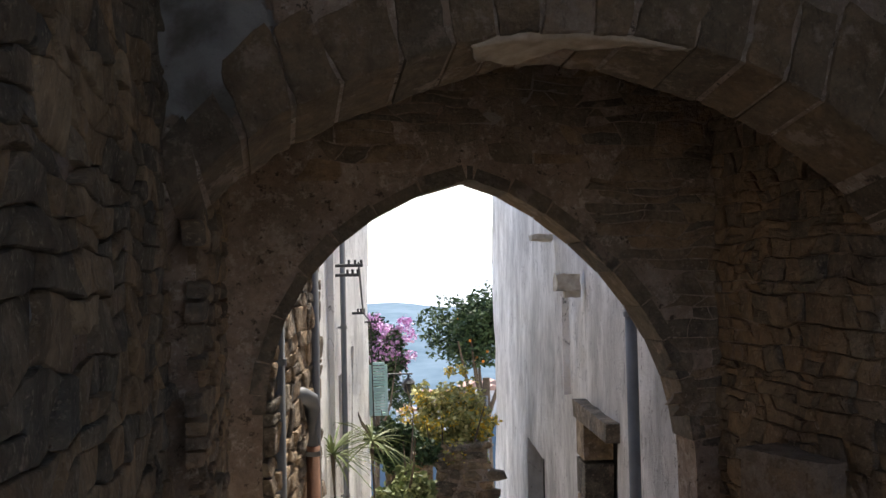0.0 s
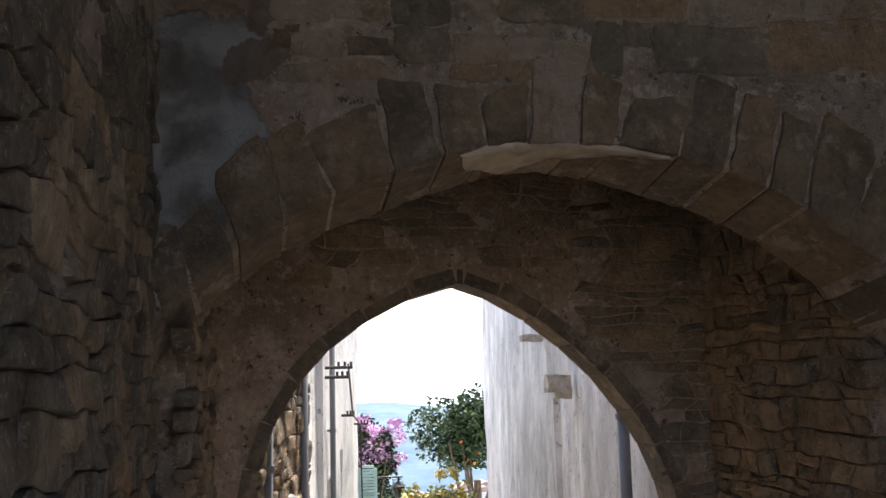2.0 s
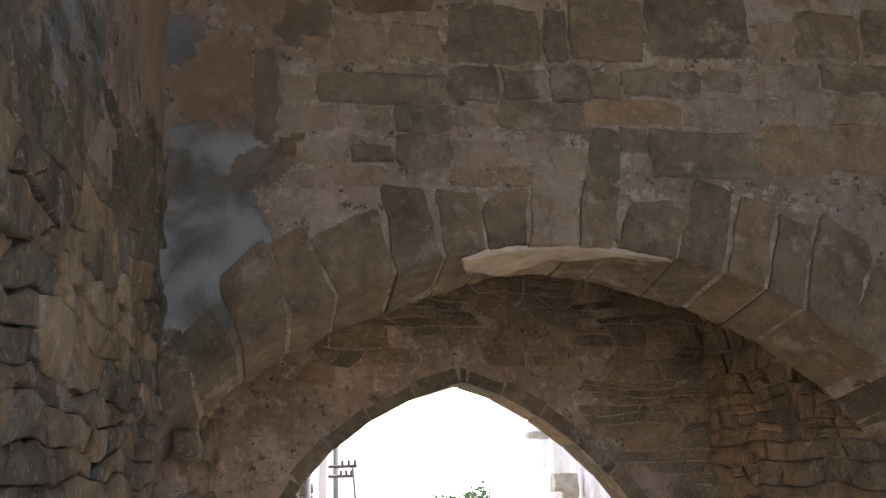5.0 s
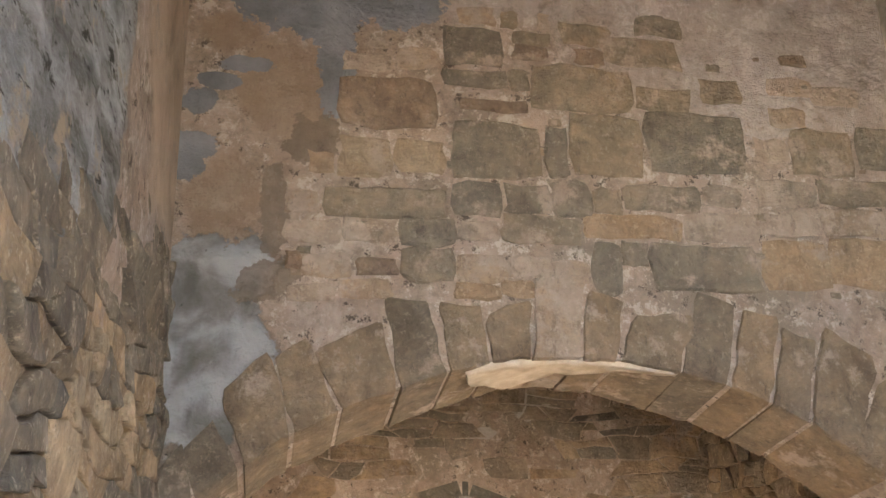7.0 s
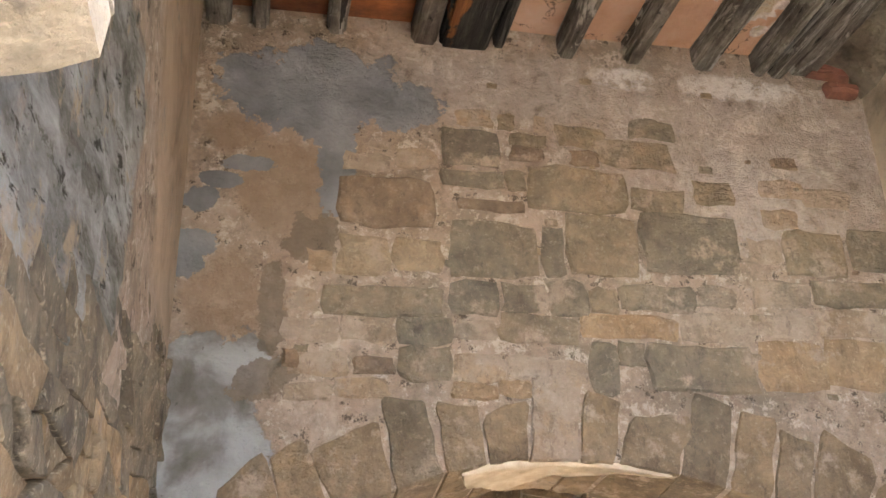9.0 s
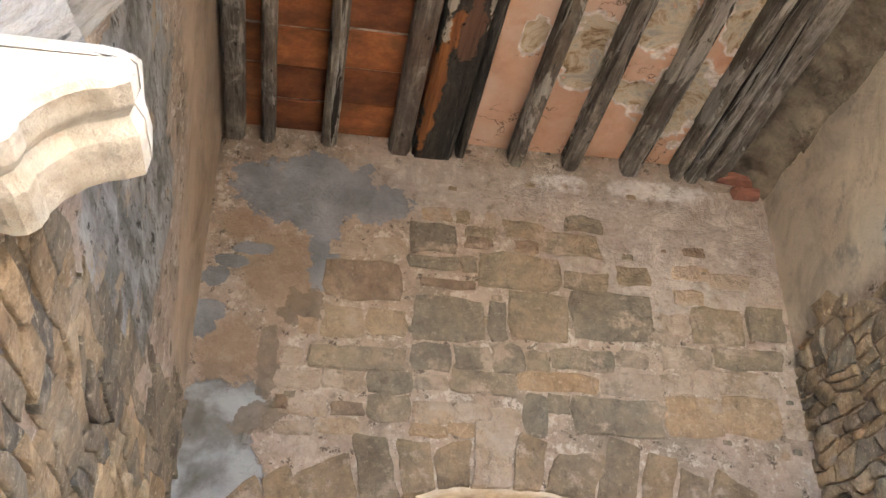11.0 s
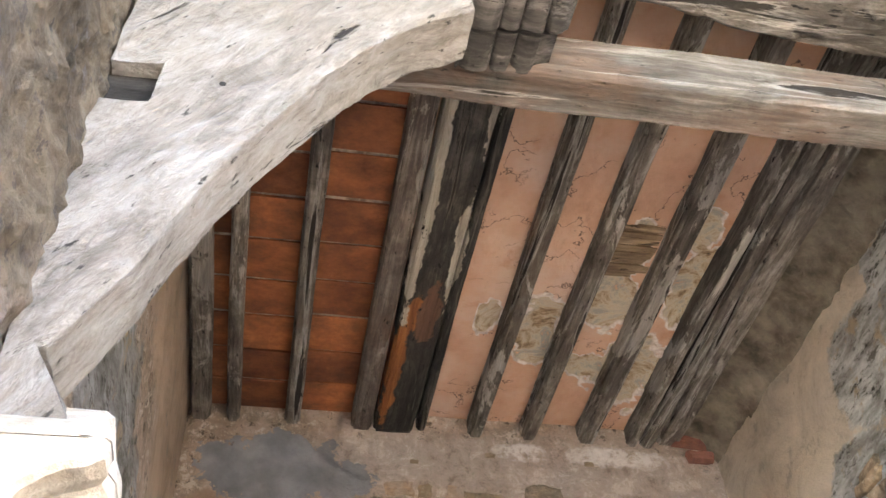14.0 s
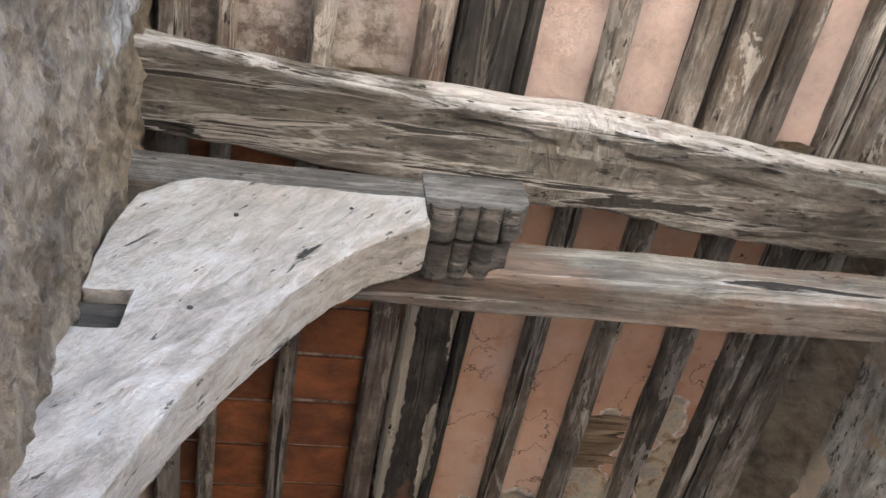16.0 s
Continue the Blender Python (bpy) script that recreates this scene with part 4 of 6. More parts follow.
class Side:
    """One side of the lane: along it, out from the wall into the lane, and up."""

    def __init__(self, x, y, out):
        self.o, self.out = Vector((x, y, 0)), out

    def __call__(self, along, off, z):
        return self.o + AX * along + AC * (off * self.out) + Vector((0, 0, z))

    def block(self, bm, a0, a1, o0, o1, z0, z1):
        vs = [bm.verts.new(self(a, o, z)) for a in (a0, a1) for o in (o0, o1) for z in (z0, z1)]
        for f in ((0, 1, 3, 2), (4, 6, 7, 5), (0, 4, 5, 1), (2, 3, 7, 6), (0, 2, 6, 4), (1, 5, 7, 3)):
            bm.faces.new([vs[i] for i in f])
        bmesh.ops.recalc_face_normals(bm, faces=bm.faces[:])
        return vs


RS, LS = Side(1.92, 5.61, -1), Side(-0.7, 5.61, 1)


def rendered_wall(side, a0, a1, depth, z0, z1, holes, seed, lean=0.0):
    """A house wall with window holes; its face swells and dips like old lime render."""
    bm = bmesh.new()
    step = 0.22
    aa = sorted({a0, a1, *[a0 + step * i for i in range(1, int((a1 - a0) / step))], *[h[i] for h in holes for i in (0, 1)]})
    zz = sorted({z0, z1, *[z0 + 0.3 * i for i in range(1, int((z1 - z0) / 0.3))], *[h[i] for h in holes for i in (2, 3)]})

    def swell(a, z):
        return 0.05 * noise.noise(Vector((a * 0.7, z * 0.4, seed))) + 0.02 * noise.noise(Vector((a * 2.5, z * 1.6, seed + 4))) - lean * (z - z0)

    face = [[bm.verts.new(side(a, swell(a, z), z)) for z in zz] for a in aa]
    for i in range(len(aa) - 1):
        for j in range(len(zz) - 1):
            am, zm = (aa[i] + aa[i + 1]) / 2, (zz[j] + zz[j + 1]) / 2
            if not any(h[0] < am < h[1] and h[2] < zm < h[3] for h in holes):
                bm.faces.new((face[i][j], face[i + 1][j], face[i + 1][j + 1], face[i][j + 1]))
    for h in holes:
        i0, i1, j0, j1 = aa.index(h[0]), aa.index(h[1]), zz.index(h[2]), zz.index(h[3])
        rim = [face[i][j0] for i in range(i0, i1)] + [face[i1][j] for j in range(j0, j1)] + [face[i][j1] for i in range(i1, i0, -1)] + [face[i0][j] for j in range(j1, j0, -1)]
        back = [bm.verts.new(v.co - AC * (0.3 * side.out)) for v in rim]
        for k in range(len(rim)):
            bm.faces.new((rim[k], rim[(k + 1) % len(rim)], back[(k + 1) % len(rim)], back[k]))
    ends = [(face[0], a0), (face[-1], a1)]
    for column, a in ends:
        rear = [bm.verts.new(side(a, -depth, z)) for z in zz]
        for j in range(len(zz) - 1):
            bm.faces.new((column[j], column[j + 1], rear[j + 1], rear[j]))
    top = [bm.verts.new(side(a, -depth, z1)) for a in aa]
    for i in range(len(aa) - 1):
        bm.faces.new((face[i][-1], face[i + 1][-1], top[i + 1], top[i]))
    bmesh.ops.recalc_face_normals(bm, faces=bm.faces[:])
    return bm


def drain_pipe(side, along, off, z0, z1, radius, material, label, brackets=()):
    pipe = thing("drain_pipe", label, "pipe", "drain pipes")
    bm = bmesh.new()
    tube(bm, [side(along, off, z0), side(along, off, z1)], radius, 16)
    part("pipe_run", bm, material, pipe, "", True)
    for z in brackets:
        bm = bmesh.new()
        tube(bm, [side(along, off, z - 0.02), side(along, off, z + 0.02)], radius * 1.25, 16)
        tube(bm, [side(along, off, z), side(along, -0.05, z)], 0.012, 8)
        part("bracket", bm, material, pipe)
    return pipe


# house along the right of the lane
house_right = thing("house_right", "tall old house with stained grey lime render", "house")
HOLES = [(2.6, 4.2, -3.2, 0.43), (7.6, 9.6, -5.0, -0.75)]
part("wall", rendered_wall(RS, 0.0, 16.3, 5, -7.0, 5.6, HOLES, 3.0, 0.012), RENDER_OLD, house_right)
# near-black panels paint the shade inside both openings
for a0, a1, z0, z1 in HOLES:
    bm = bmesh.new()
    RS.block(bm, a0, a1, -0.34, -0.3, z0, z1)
    part("opening", bm, DARKNESS, house_right, "near-black panel for the shaded opening")
bm = bmesh.new()
RS.block(bm, 2.5, 4.3, -0.25, 0.04, 0.32, 0.5)
wobble(bm, 0.02, 8)
part("lintel", bm, RUBBLE, house_right, "worn brown stone lintel")
for k in range(5):
    bm = bmesh.new()
    RS.block(bm, 3.75, 4.22, -0.28, 0.02, -0.06 - 0.4 * k, 0.31 - 0.4 * k)
    wobble(bm, 0.015, 9, k)
    part("jamb_stone", bm, RUBBLE, house_right)
# stone brackets and a pilaster strip
for a, z, thick, size in ((6.2, 2.33, 0.075, 0.22), (4.25, 1.76, 0.17, 0.2)):
    bm = bmesh.new()
    RS.block(bm, a - 0.14, a + 0.14, -0.05, size, z - thick / 2, z + thick / 2)
    if thick > 0.1:
        RS.block(bm, a - 0.1, a + 0.1, -0.05, size * 0.6, z - thick * 0.95, z - thick * 0.45)
    bmesh.ops.subdivide_edges(bm, edges=bm.edges[:], cuts=2, use_grid_fill=True)
    wobble(bm, 0.03, 9, a)
    part("stone_bracket", bm, CORBEL_STONE, house_right, "weathered projecting stone bracket")
bm = bmesh.new()
RS.block(bm, 4.75, 4.82, -0.02, 0.06, 0.5, 1.6)
wobble(bm, 0.02, 5)
part("render_ridge", bm, RENDER_GREY, house_right)
bm = bmesh.new()
RS.block(bm, -0.2, 16.6, -3, 0.35, 5.6, 5.75)
part("roof", bm, TILE, house_right, "terracotta roof edge")
drain_pipe(RS, 1.2, 0.07, -4, 1.95, 0.045, PIPE, "grey plastic drain pipe on the rendered wall", (1.52, -0.9))
drain_pipe(RS, 16.6, 0.15, -7, -0.9, 0.09, PIPE, "grey drain pipe at the corner of the house", (-1.6, ))

# houses along the left of the lane
house_left = thing("house_left", "narrow house with rubble base and white render", "house")
part("wall", rendered_wall(LS, 0.0, 2.9, 4, -6.0, 3.4, [], 11.0), RUBBLE_J, house_left, "rubble wall")
part("rendered_wall", rendered_wall(LS, 2.9, 12.3, 4, -7.0, 4.2, [(5.2, 5.75, -0.9, 0.75), (7.2, 7.7, -0.6, 0.95)], 17.0), RENDER_WHITE, house_left, "stained white render")
# window shade drawn as near-black panels set behind the wall face
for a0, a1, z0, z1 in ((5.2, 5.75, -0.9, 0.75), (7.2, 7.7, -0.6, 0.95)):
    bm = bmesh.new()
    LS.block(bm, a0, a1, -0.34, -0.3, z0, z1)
    part("opening", bm, DARKNESS, house_left, "near-black panel for the shaded window opening")
bm = bmesh.new()
LS.block(bm, 4.1, 4.25, -0.02, 0.05, -1.6, 2.4)
wobble(bm, 0.03, 4)
part("render_ridge", bm, RENDER_WHITE, house_left)
drain_pipe(LS, 0.12, 0.05, -3, 2.6, 0.042, PIPE, "dark grey drain pipe beside the arch", (1.33, ))
drain_pipe(LS, 2.1, 0.07, -3, 2.9, 0.034, PIPE, "grey drain pipe where rubble meets render", ())
drain_pipe(LS, 5.3, 0.06, -5, 3.4, 0.032, PIPE, "slim grey drain pipe on white render", (1.3, -0.6))
elbow = thing("rusty_pipe", "rusty iron pipe with a grey elbow on top", "pipe")
bm = bmesh.new()
tube(bm, [LS(1.35, 0.12, 0.62), LS(1.35, 0.12, -3.0)], 0.05, 14)
part("pipe_run", bm, RUST_PIPE, elbow, "", True)
bm = bmesh.new()
tube(bm, [LS(1.35, 0.12, 0.55), LS(1.35, 0.12, 0.88), LS(1.33, 0.11, 0.96), LS(1.25, 0.06, 1.0), LS(1.15, -0.05, 1.0)], 0.06, 14)
part("elbow", bm, PIPE, elbow, "", True)
# iron arms for cables
for k, (a, z, l) in enumerate(((4.6, 1.99, 0.33), (4.75, 1.89, 0.28), (7.26, 1.4, 0.2), (10.5, 1.15, 0.26))):
    bm = bmesh.new()
    tube(bm, [LS(a, -0.05, z), LS(a, l, z)], 0.018, 8)
    for o in (0.55, 0.75, 0.95):
        tube(bm, [LS(a, l * o, z), LS(a, l * o, z + 0.06)], 0.014, 6)
    part("cable_arm", bm, DARK_METAL, house_left, "dark iron cable arm")
bm = bmesh.new()
tube(bm, [LS(4.65, 0.28, 2.02), LS(7.26, 0.18, 1.4), LS(10.5, 0.12, 1.15), LS(12.2, 0.08, -1.2)], 0.012, 6)
tagged(link_mesh("cable", bm, DARK_METAL), "dark cable hanging between iron arms", "cable")
# an open mint shutter at the far corner
shutter = thing("shutter", "open pale mint louvred window shutter", "shutter")
bm = bmesh.new()
for lo, hi in ((0.0, 0.05), (0.29, 0.34)):
    LS.block(bm, 12.0, 12.05, lo, hi, -0.62, 0.3)
for z in (-0.62, -0.15, 0.3):
    LS.block(bm, 12.0, 12.05, 0.05, 0.29, z, z + 0.05)
part("shutter_frame", bm, MINT, shutter)
for k in range(16):
    bm = bmesh.new()
    z = -0.56 + 0.0535 * k
    if abs(z + 0.13) > 0.03:
        LS.block(bm, 12.01, 12.04, 0.05, 0.29, z, z + 0.04)
        part("slat", bm, MINT, shutter)
    else:
        bm.free()

# lamp on an arm across the lane
lamp = thing("street_lamp", "small dark iron street lamp hanging from an arm", "lamp")
bm = bmesh.new()
tube(bm, [LS(12.1, -0.05, 0.12), LS(12.1, 0.8, 0.12)], 0.015, 8)
part("arm", bm, DARK_METAL, lamp)
bm = bmesh.new()
for r0, r1, z0, z1 in ((0.02, 0.02, 0.12, 0.05), (0.03, 0.14, 0.05, -0.04), (0.12, 0.09, -0.05, -0.2), (0.09, 0.03, -0.2, -0.24)):
    tube(bm, [LS(12.1, 0.72, z0), LS(12.1, 0.72, z1)], lambda t, a=r0, b=r1: a + (b - a) * t, 10)
part("lantern", bm, DARK_METAL, lamp)


# ---- plants ----
def leaf_material(name, *stops):
    n = Nodes(name, 0.6)
    c = n.ramp(n.island, *stops)
    n.b.inputs["Transmission Weight"].default_value = 0.0
    return n.done(c)


LEAF_DARK = leaf_material("dark glossy leaves", (0.0, (0.018, 0.035, 0.014)), (0.6, (0.045, 0.08, 0.03)), (1.0, (0.09, 0.13, 0.05)))
LEAF_LIGHT = leaf_material("fresh green leaves", (0.0, (0.1, 0.13, 0.05)), (0.6, (0.22, 0.26, 0.11)), (1.0, (0.36, 0.38, 0.17)))
LEAF_GOLD = leaf_material("yellowing leaves", (0.0, (0.16, 0.18, 0.06)), (0.5, (0.38, 0.37, 0.13)), (1.0, (0.62, 0.58, 0.27)))
FLOWER_YELLOW = leaf_material("yellow blossom", (0.0, (0.75, 0.45, 0.03)), (0.6, (0.88, 0.66, 0.08)), (1.0, (0.92, 0.8, 0.3)))
FLOWER_PINK = leaf_material("magenta bracts", (0.0, (0.42, 0.16, 0.38)), (0.6, (0.68, 0.38, 0.64)), (1.0, (0.86, 0.66, 0.84)))
BARK = simple("grey bark", (0.07, 0.055, 0.04), (0.15, 0.12, 0.09), 12, 0.9, 0.6)


def leaves(clumps, count, size, seed, hang=0.0):
    """Many small folded leaves scattered in and over clumps of (centre, radius)."""
    r = random.Random(seed)
    verts, faces = [], []
    weights = [c[1] ** 2 for c in clumps]
    for _ in range(count):
        c, rad = r.choices(clumps, weights)[0]
        d = Vector((r.gauss(0, 1), r.gauss(0, 1), r.gauss(0, 1))).normalized()
        p = Vector(c) + d * rad * (0.55 + 0.5 * r.random() ** 0.5) * (1 + 0.25 * noise.noise(d * 2.5 + Vector(c)))
        u = Vector((r.gauss(0, 1), r.gauss(0, 1), r.gauss(0, 0.6) - hang)).normalized()
        w = u.cross(Vector((r.gauss(0, 1), r.gauss(0, 1), r.gauss(0, 1)))).normalized()
        s = size * r.uniform(0.6, 1.35)
        k = len(verts)
        verts += [p, p + u * s * 0.5 + w * s * 0.3, p + u * s, p + u * s * 0.5 - w * s * 0.3]
        faces += [(k, k + 1, k + 2), (k, k + 2, k + 3)]
    return verts, faces


def leaf_part(name, clumps, count, size, seed, material, parent, label="", hang=0.0):
    verts, faces = leaves(clumps, count, size, seed, hang)
    me = bpy.data.meshes.new(name)
    me.from_pydata([tuple(v) for v in verts], [], faces)
    me.materials.append(material)
    ob = new(name, me)
    ob.parent = parent
    return tagged(ob, label)


def clumps_in(centre, radii, count, size, seed):
    r = random.Random(seed)
    out = []
    for _ in range(count):
        d = Vector((r.gauss(0, 1), r.gauss(0, 1), r.gauss(0, 1))).normalized() * r.uniform(0.3, 0.95)
        out.append((Vector(centre) + Vector((d.x * radii[0], d.y * radii[1], d.z * radii[2])), size * r.uniform(0.6, 1.3)))
    return out


def at_view(bearing, distance, z):
    """A place by its bearing from the arch, in degrees east of the way's line."""
    return Vector((-0.64 + distance * math.sin(radians(bearing)), -0.22 + distance * math.cos(radians(bearing)), z))


def trunk(bm, foot, top, r0, r1, seed, limbs=5):
    r = random.Random(seed)
    foot, top = Vector(foot), Vector(top)
    mid = foot.lerp(top, 0.5) + Vector((r.uniform(-0.15, 0.15), r.uniform(-0.15, 0.15), 0))
    tube(bm, [foot, mid, top], lambda t: r0 + (r1 - r0) * t, 9)
    for _ in range(limbs):
        e = top + Vector((r.uniform(-1, 1), r.uniform(-1, 1), r.uniform(0.4, 1.1)))
        tube(bm, [mid.lerp(top, 0.6), mid.lerp(e, 0.7), e], lambda t: r1 * (0.8 - 0.6 * t), 6)


# orange tree over the garden wall
D = 24.0
c = at_view(11.3, D, 0.72)
tree = thing("orange_tree", "dark green orange tree with small fruit behind a garden wall", "tree")
bm = bmesh.new()
trunk(bm, (c.x + 0.6, c.y, -5.6), (c.x + 0.4, c.y, -0.6), 0.16, 0.09, 3)
part("trunk", bm, BARK, tree)
cl = clumps_in(c, (1.1, 1.0, 1.05), 34, 0.36, 5) + clumps_in(c + Vector((0.7, 0, -0.1)), (0.6, 0.6, 0.9), 10, 0.34, 6) + clumps_in(c + Vector((0, 0, -0.6)), (0.9, 0.8, 0.4), 14, 0.3, 7)
leaf_part("crown", cl, 9000, 0.11, 8, LEAF_DARK, tree, "dense dark leaves")
fr = random.Random(2)
FRUIT = simple("orange fruit", (0.6, 0.2, 0.03), (0.7, 0.3, 0.05), 8, 0.5, 0.1)
for k in range(10):
    q, rad = fr.choice(cl)
    bm = bmesh.new()
    bmesh.ops.create_icosphere(bm, subdivisions=1, radius=0.04, matrix=Matrix.Translation(q + Vector((0, -rad, -0.1 * fr.random()))))
    part("fruit", bm, FRUIT, tree, "small orange fruit")

# yellow flowering shrub on the garden wall
D = 16.0
c = at_view(9.9, D, -0.42)
shrub = thing("yellow_shrub", "large shrub covered with yellow blossom over a garden wall", "shrub")
bm = bmesh.new()
trunk(bm, (c.x, c.y, -4.0), (c.x, c.y, -0.9), 0.07, 0.04, 4)
part("stems", bm, BARK, shrub)
cl = clumps_in(c, (0.74, 0.6, 0.56), 24, 0.15, 15) + clumps_in(c + Vector((0.1, 0, 0.25)), (0.6, 0.5, 0.4), 14, 0.1, 14) + clumps_in(c + Vector((0.3, -0.1, -0.5)), (0.5, 0.5, 0.3), 12, 0.18, 16) + clumps_in(c + Vector((-0.35, -0.1, -0.3)), (0.35, 0.4, 0.25), 8, 0.16, 17)
cl += clumps_in(c + Vector((-0.1, 0, 0.05)), (1.05, 0.6, 0.85), 60, 0.07, 41)
leaf_part("leaves", cl, 7500, 0.085, 18, LEAF_GOLD, shrub, "fresh green leaves", 0.3)
leaf_part("blossom", cl[::4] + cl[-30:], 2300, 0.065, 19, FLOWER_YELLOW, shrub, "yellow blossom", 0.3)

# bougainvillea beyond the left houses
D = 21.0
c = at_view(6.7, D, 0.5)
bush = thing("bougainvillea", "tall bougainvillea with pale magenta bracts", "shrub")
bm = bmesh.new()
trunk(bm, (c.x - 0.4, c.y, -5.8), (c.x - 0.3, c.y, -0.5), 0.09, 0.05, 7)
part("stems", bm, BARK, bush)
cl = clumps_in(c + Vector((-0.2, 0, 0)), (0.75, 0.6, 0.75), 26, 0.24, 25)
leaf_part("leaves", cl + clumps_in(c + Vector((-0.3, 0, -1.0)), (0.6, 0.5, 1.0), 16, 0.28, 26), 7000, 0.1, 28, LEAF_DARK, bush)
leaf_part("blossom", cl[::2] + clumps_in(c + Vector((0.0, -0.2, 0.0)), (0.6, 0.4, 0.8), 12, 0.12, 44), 5200, 0.075, 29, FLOWER_PINK, bush, "pale magenta bracts")

# green shrubs low in the garden
for b, d, z, rx, rz, seed, mat, label in ((7.0, 15.0, -0.7, 0.5, 0.35, 31, LEAF_DARK, "dark green garden shrub beside the lane"), (7.3, 13.5, -1.1, 0.4, 0.35, 37, LEAF_LIGHT, "leafy green plant at the foot of a garden wall")):
    c = at_view(b, d, z)
    bush = thing("green_shrub", label, "shrub", "garden shrubs")
    bm = bmesh.new()
    trunk(bm, (c.x, c.y, ground_z(0, c.y)), (c.x, c.y, z), 0.05, 0.03, seed, 3)
    part("stems", bm, BARK, bush)
    leaf_part("leaves", clumps_in(c, (rx, rx, rz), 16, 0.16, seed), 4200, 0.09, seed + 1, mat, bush)


def spiky_plant(foot, height, spread, count, seed, label):
    """A palm lily: a thin stem and a fan of long arching blades."""
    r = random.Random(seed)
    p = thing("palm_lily", label, "plant", "palm lilies")
    bm = bmesh.new()
    head = Vector(foot) + Vector((0.04, 0, height))
    tube(bm, [foot, Vector(foot).lerp(head, 0.5) + Vector((0.05, 0, 0)), head], 0.025, 8)
    part("stem", bm, BARK, p)
    for _ in range(count):
        bm = bmesh.new()
        a, up = r.uniform(0, 2 * math.pi), r.uniform(-0.25, 1.0)
        d = Vector((math.cos(a), math.sin(a), 0))
        w = Vector((-d.y, d.x, 0)) * 0.013
        l = spread * r.uniform(0.75, 1.1)
        rows = []
        for t in (0.0, 0.3, 0.6, 0.85, 1.0):
            q = head + d * l * t * math.cos(up * (1 - 0.2 * t)) + Vector((0, 0, l * (t * math.sin(up) - 0.35 * t * t)))
            k = (0.5 + t * 2 if t < 0.3 else 1.1) * (1 - t) ** 0.5 + 0.02
            rows.append((bm.verts.new(q - w * k), bm.verts.new(q + Vector((0, 0, -0.006))), bm.verts.new(q + w * k)))
        for x, y in zip(rows, rows[1:]):
            bm.faces.new((x[0], y[0], y[1], x[1])), bm.faces.new((x[1], y[1], y[2], x[2]))
        part("blade", bm, LEAF_LIGHT, p)
    return p


spiky_plant(at_view(2.9, 9.5, -1.6), 1.75, 0.56, 42, 5, "green palm lily with long arching blades by the white wall")
spiky_plant(at_view(5.2, 10.0, -1.7), 1.88, 0.5, 38, 9, "small green palm lily standing in the lane")


# garden walls of loose stone
def boulder_mesh(seed):
    """A broken stone with an uneven, many-sided face."""
    r = random.Random(seed)
    bm = bmesh.new()
    n = r.choice((5, 6, 7, 8))
    turn = r.uniform(0, 1)
    angles = sorted((k + turn + r.uniform(-0.32, 0.32)) / n * 2 * math.pi for k in range(n))
    wide = [(0.5 / max(abs(math.cos(a)), abs(math.sin(a)))) * r.uniform(0.84, 1.14) for a in angles]
    rings = []
    for depth, shrink, jag in ((-0.5, 1.05, 0.0), (0.1, 1.03, 0.2), (0.42, 0.93, 0.16), (0.5, 0.55, 0.16)):
        rings.append([bm.verts.new((q * math.cos(a) * shrink * r.uniform(0.95, 1.04), q * math.sin(a) * shrink * r.uniform(0.95, 1.04), depth + r.uniform(-jag, jag))) for a, q in zip(angles, wide)])
    for a, b in zip(rings, rings[1:]):
        for k in range(n):
            bm.faces.new((a[k], a[(k + 1) % n], b[(k + 1) % n], b[k]))
    top = bm.verts.new((r.uniform(-0.22, 0.22), r.uniform(-0.22, 0.22), 0.5 + r.uniform(-0.06, 0.12)))
    for k in range(n):
        bm.faces.new((rings[-1][k], rings[-1][(k + 1) % n], top))
    bmesh.ops.recalc_face_normals(bm, faces=bm.faces[:])
    return bm


def bank(material, prefix, count=24):
    out = []
    for k in range(count):
        bm = boulder_mesh(k * 11 + 3)
        me = bpy.data.meshes.new(prefix)
        bm.to_mesh(me)
        bm.free()
        me.materials.append(material)
        out.append(me)
    return out


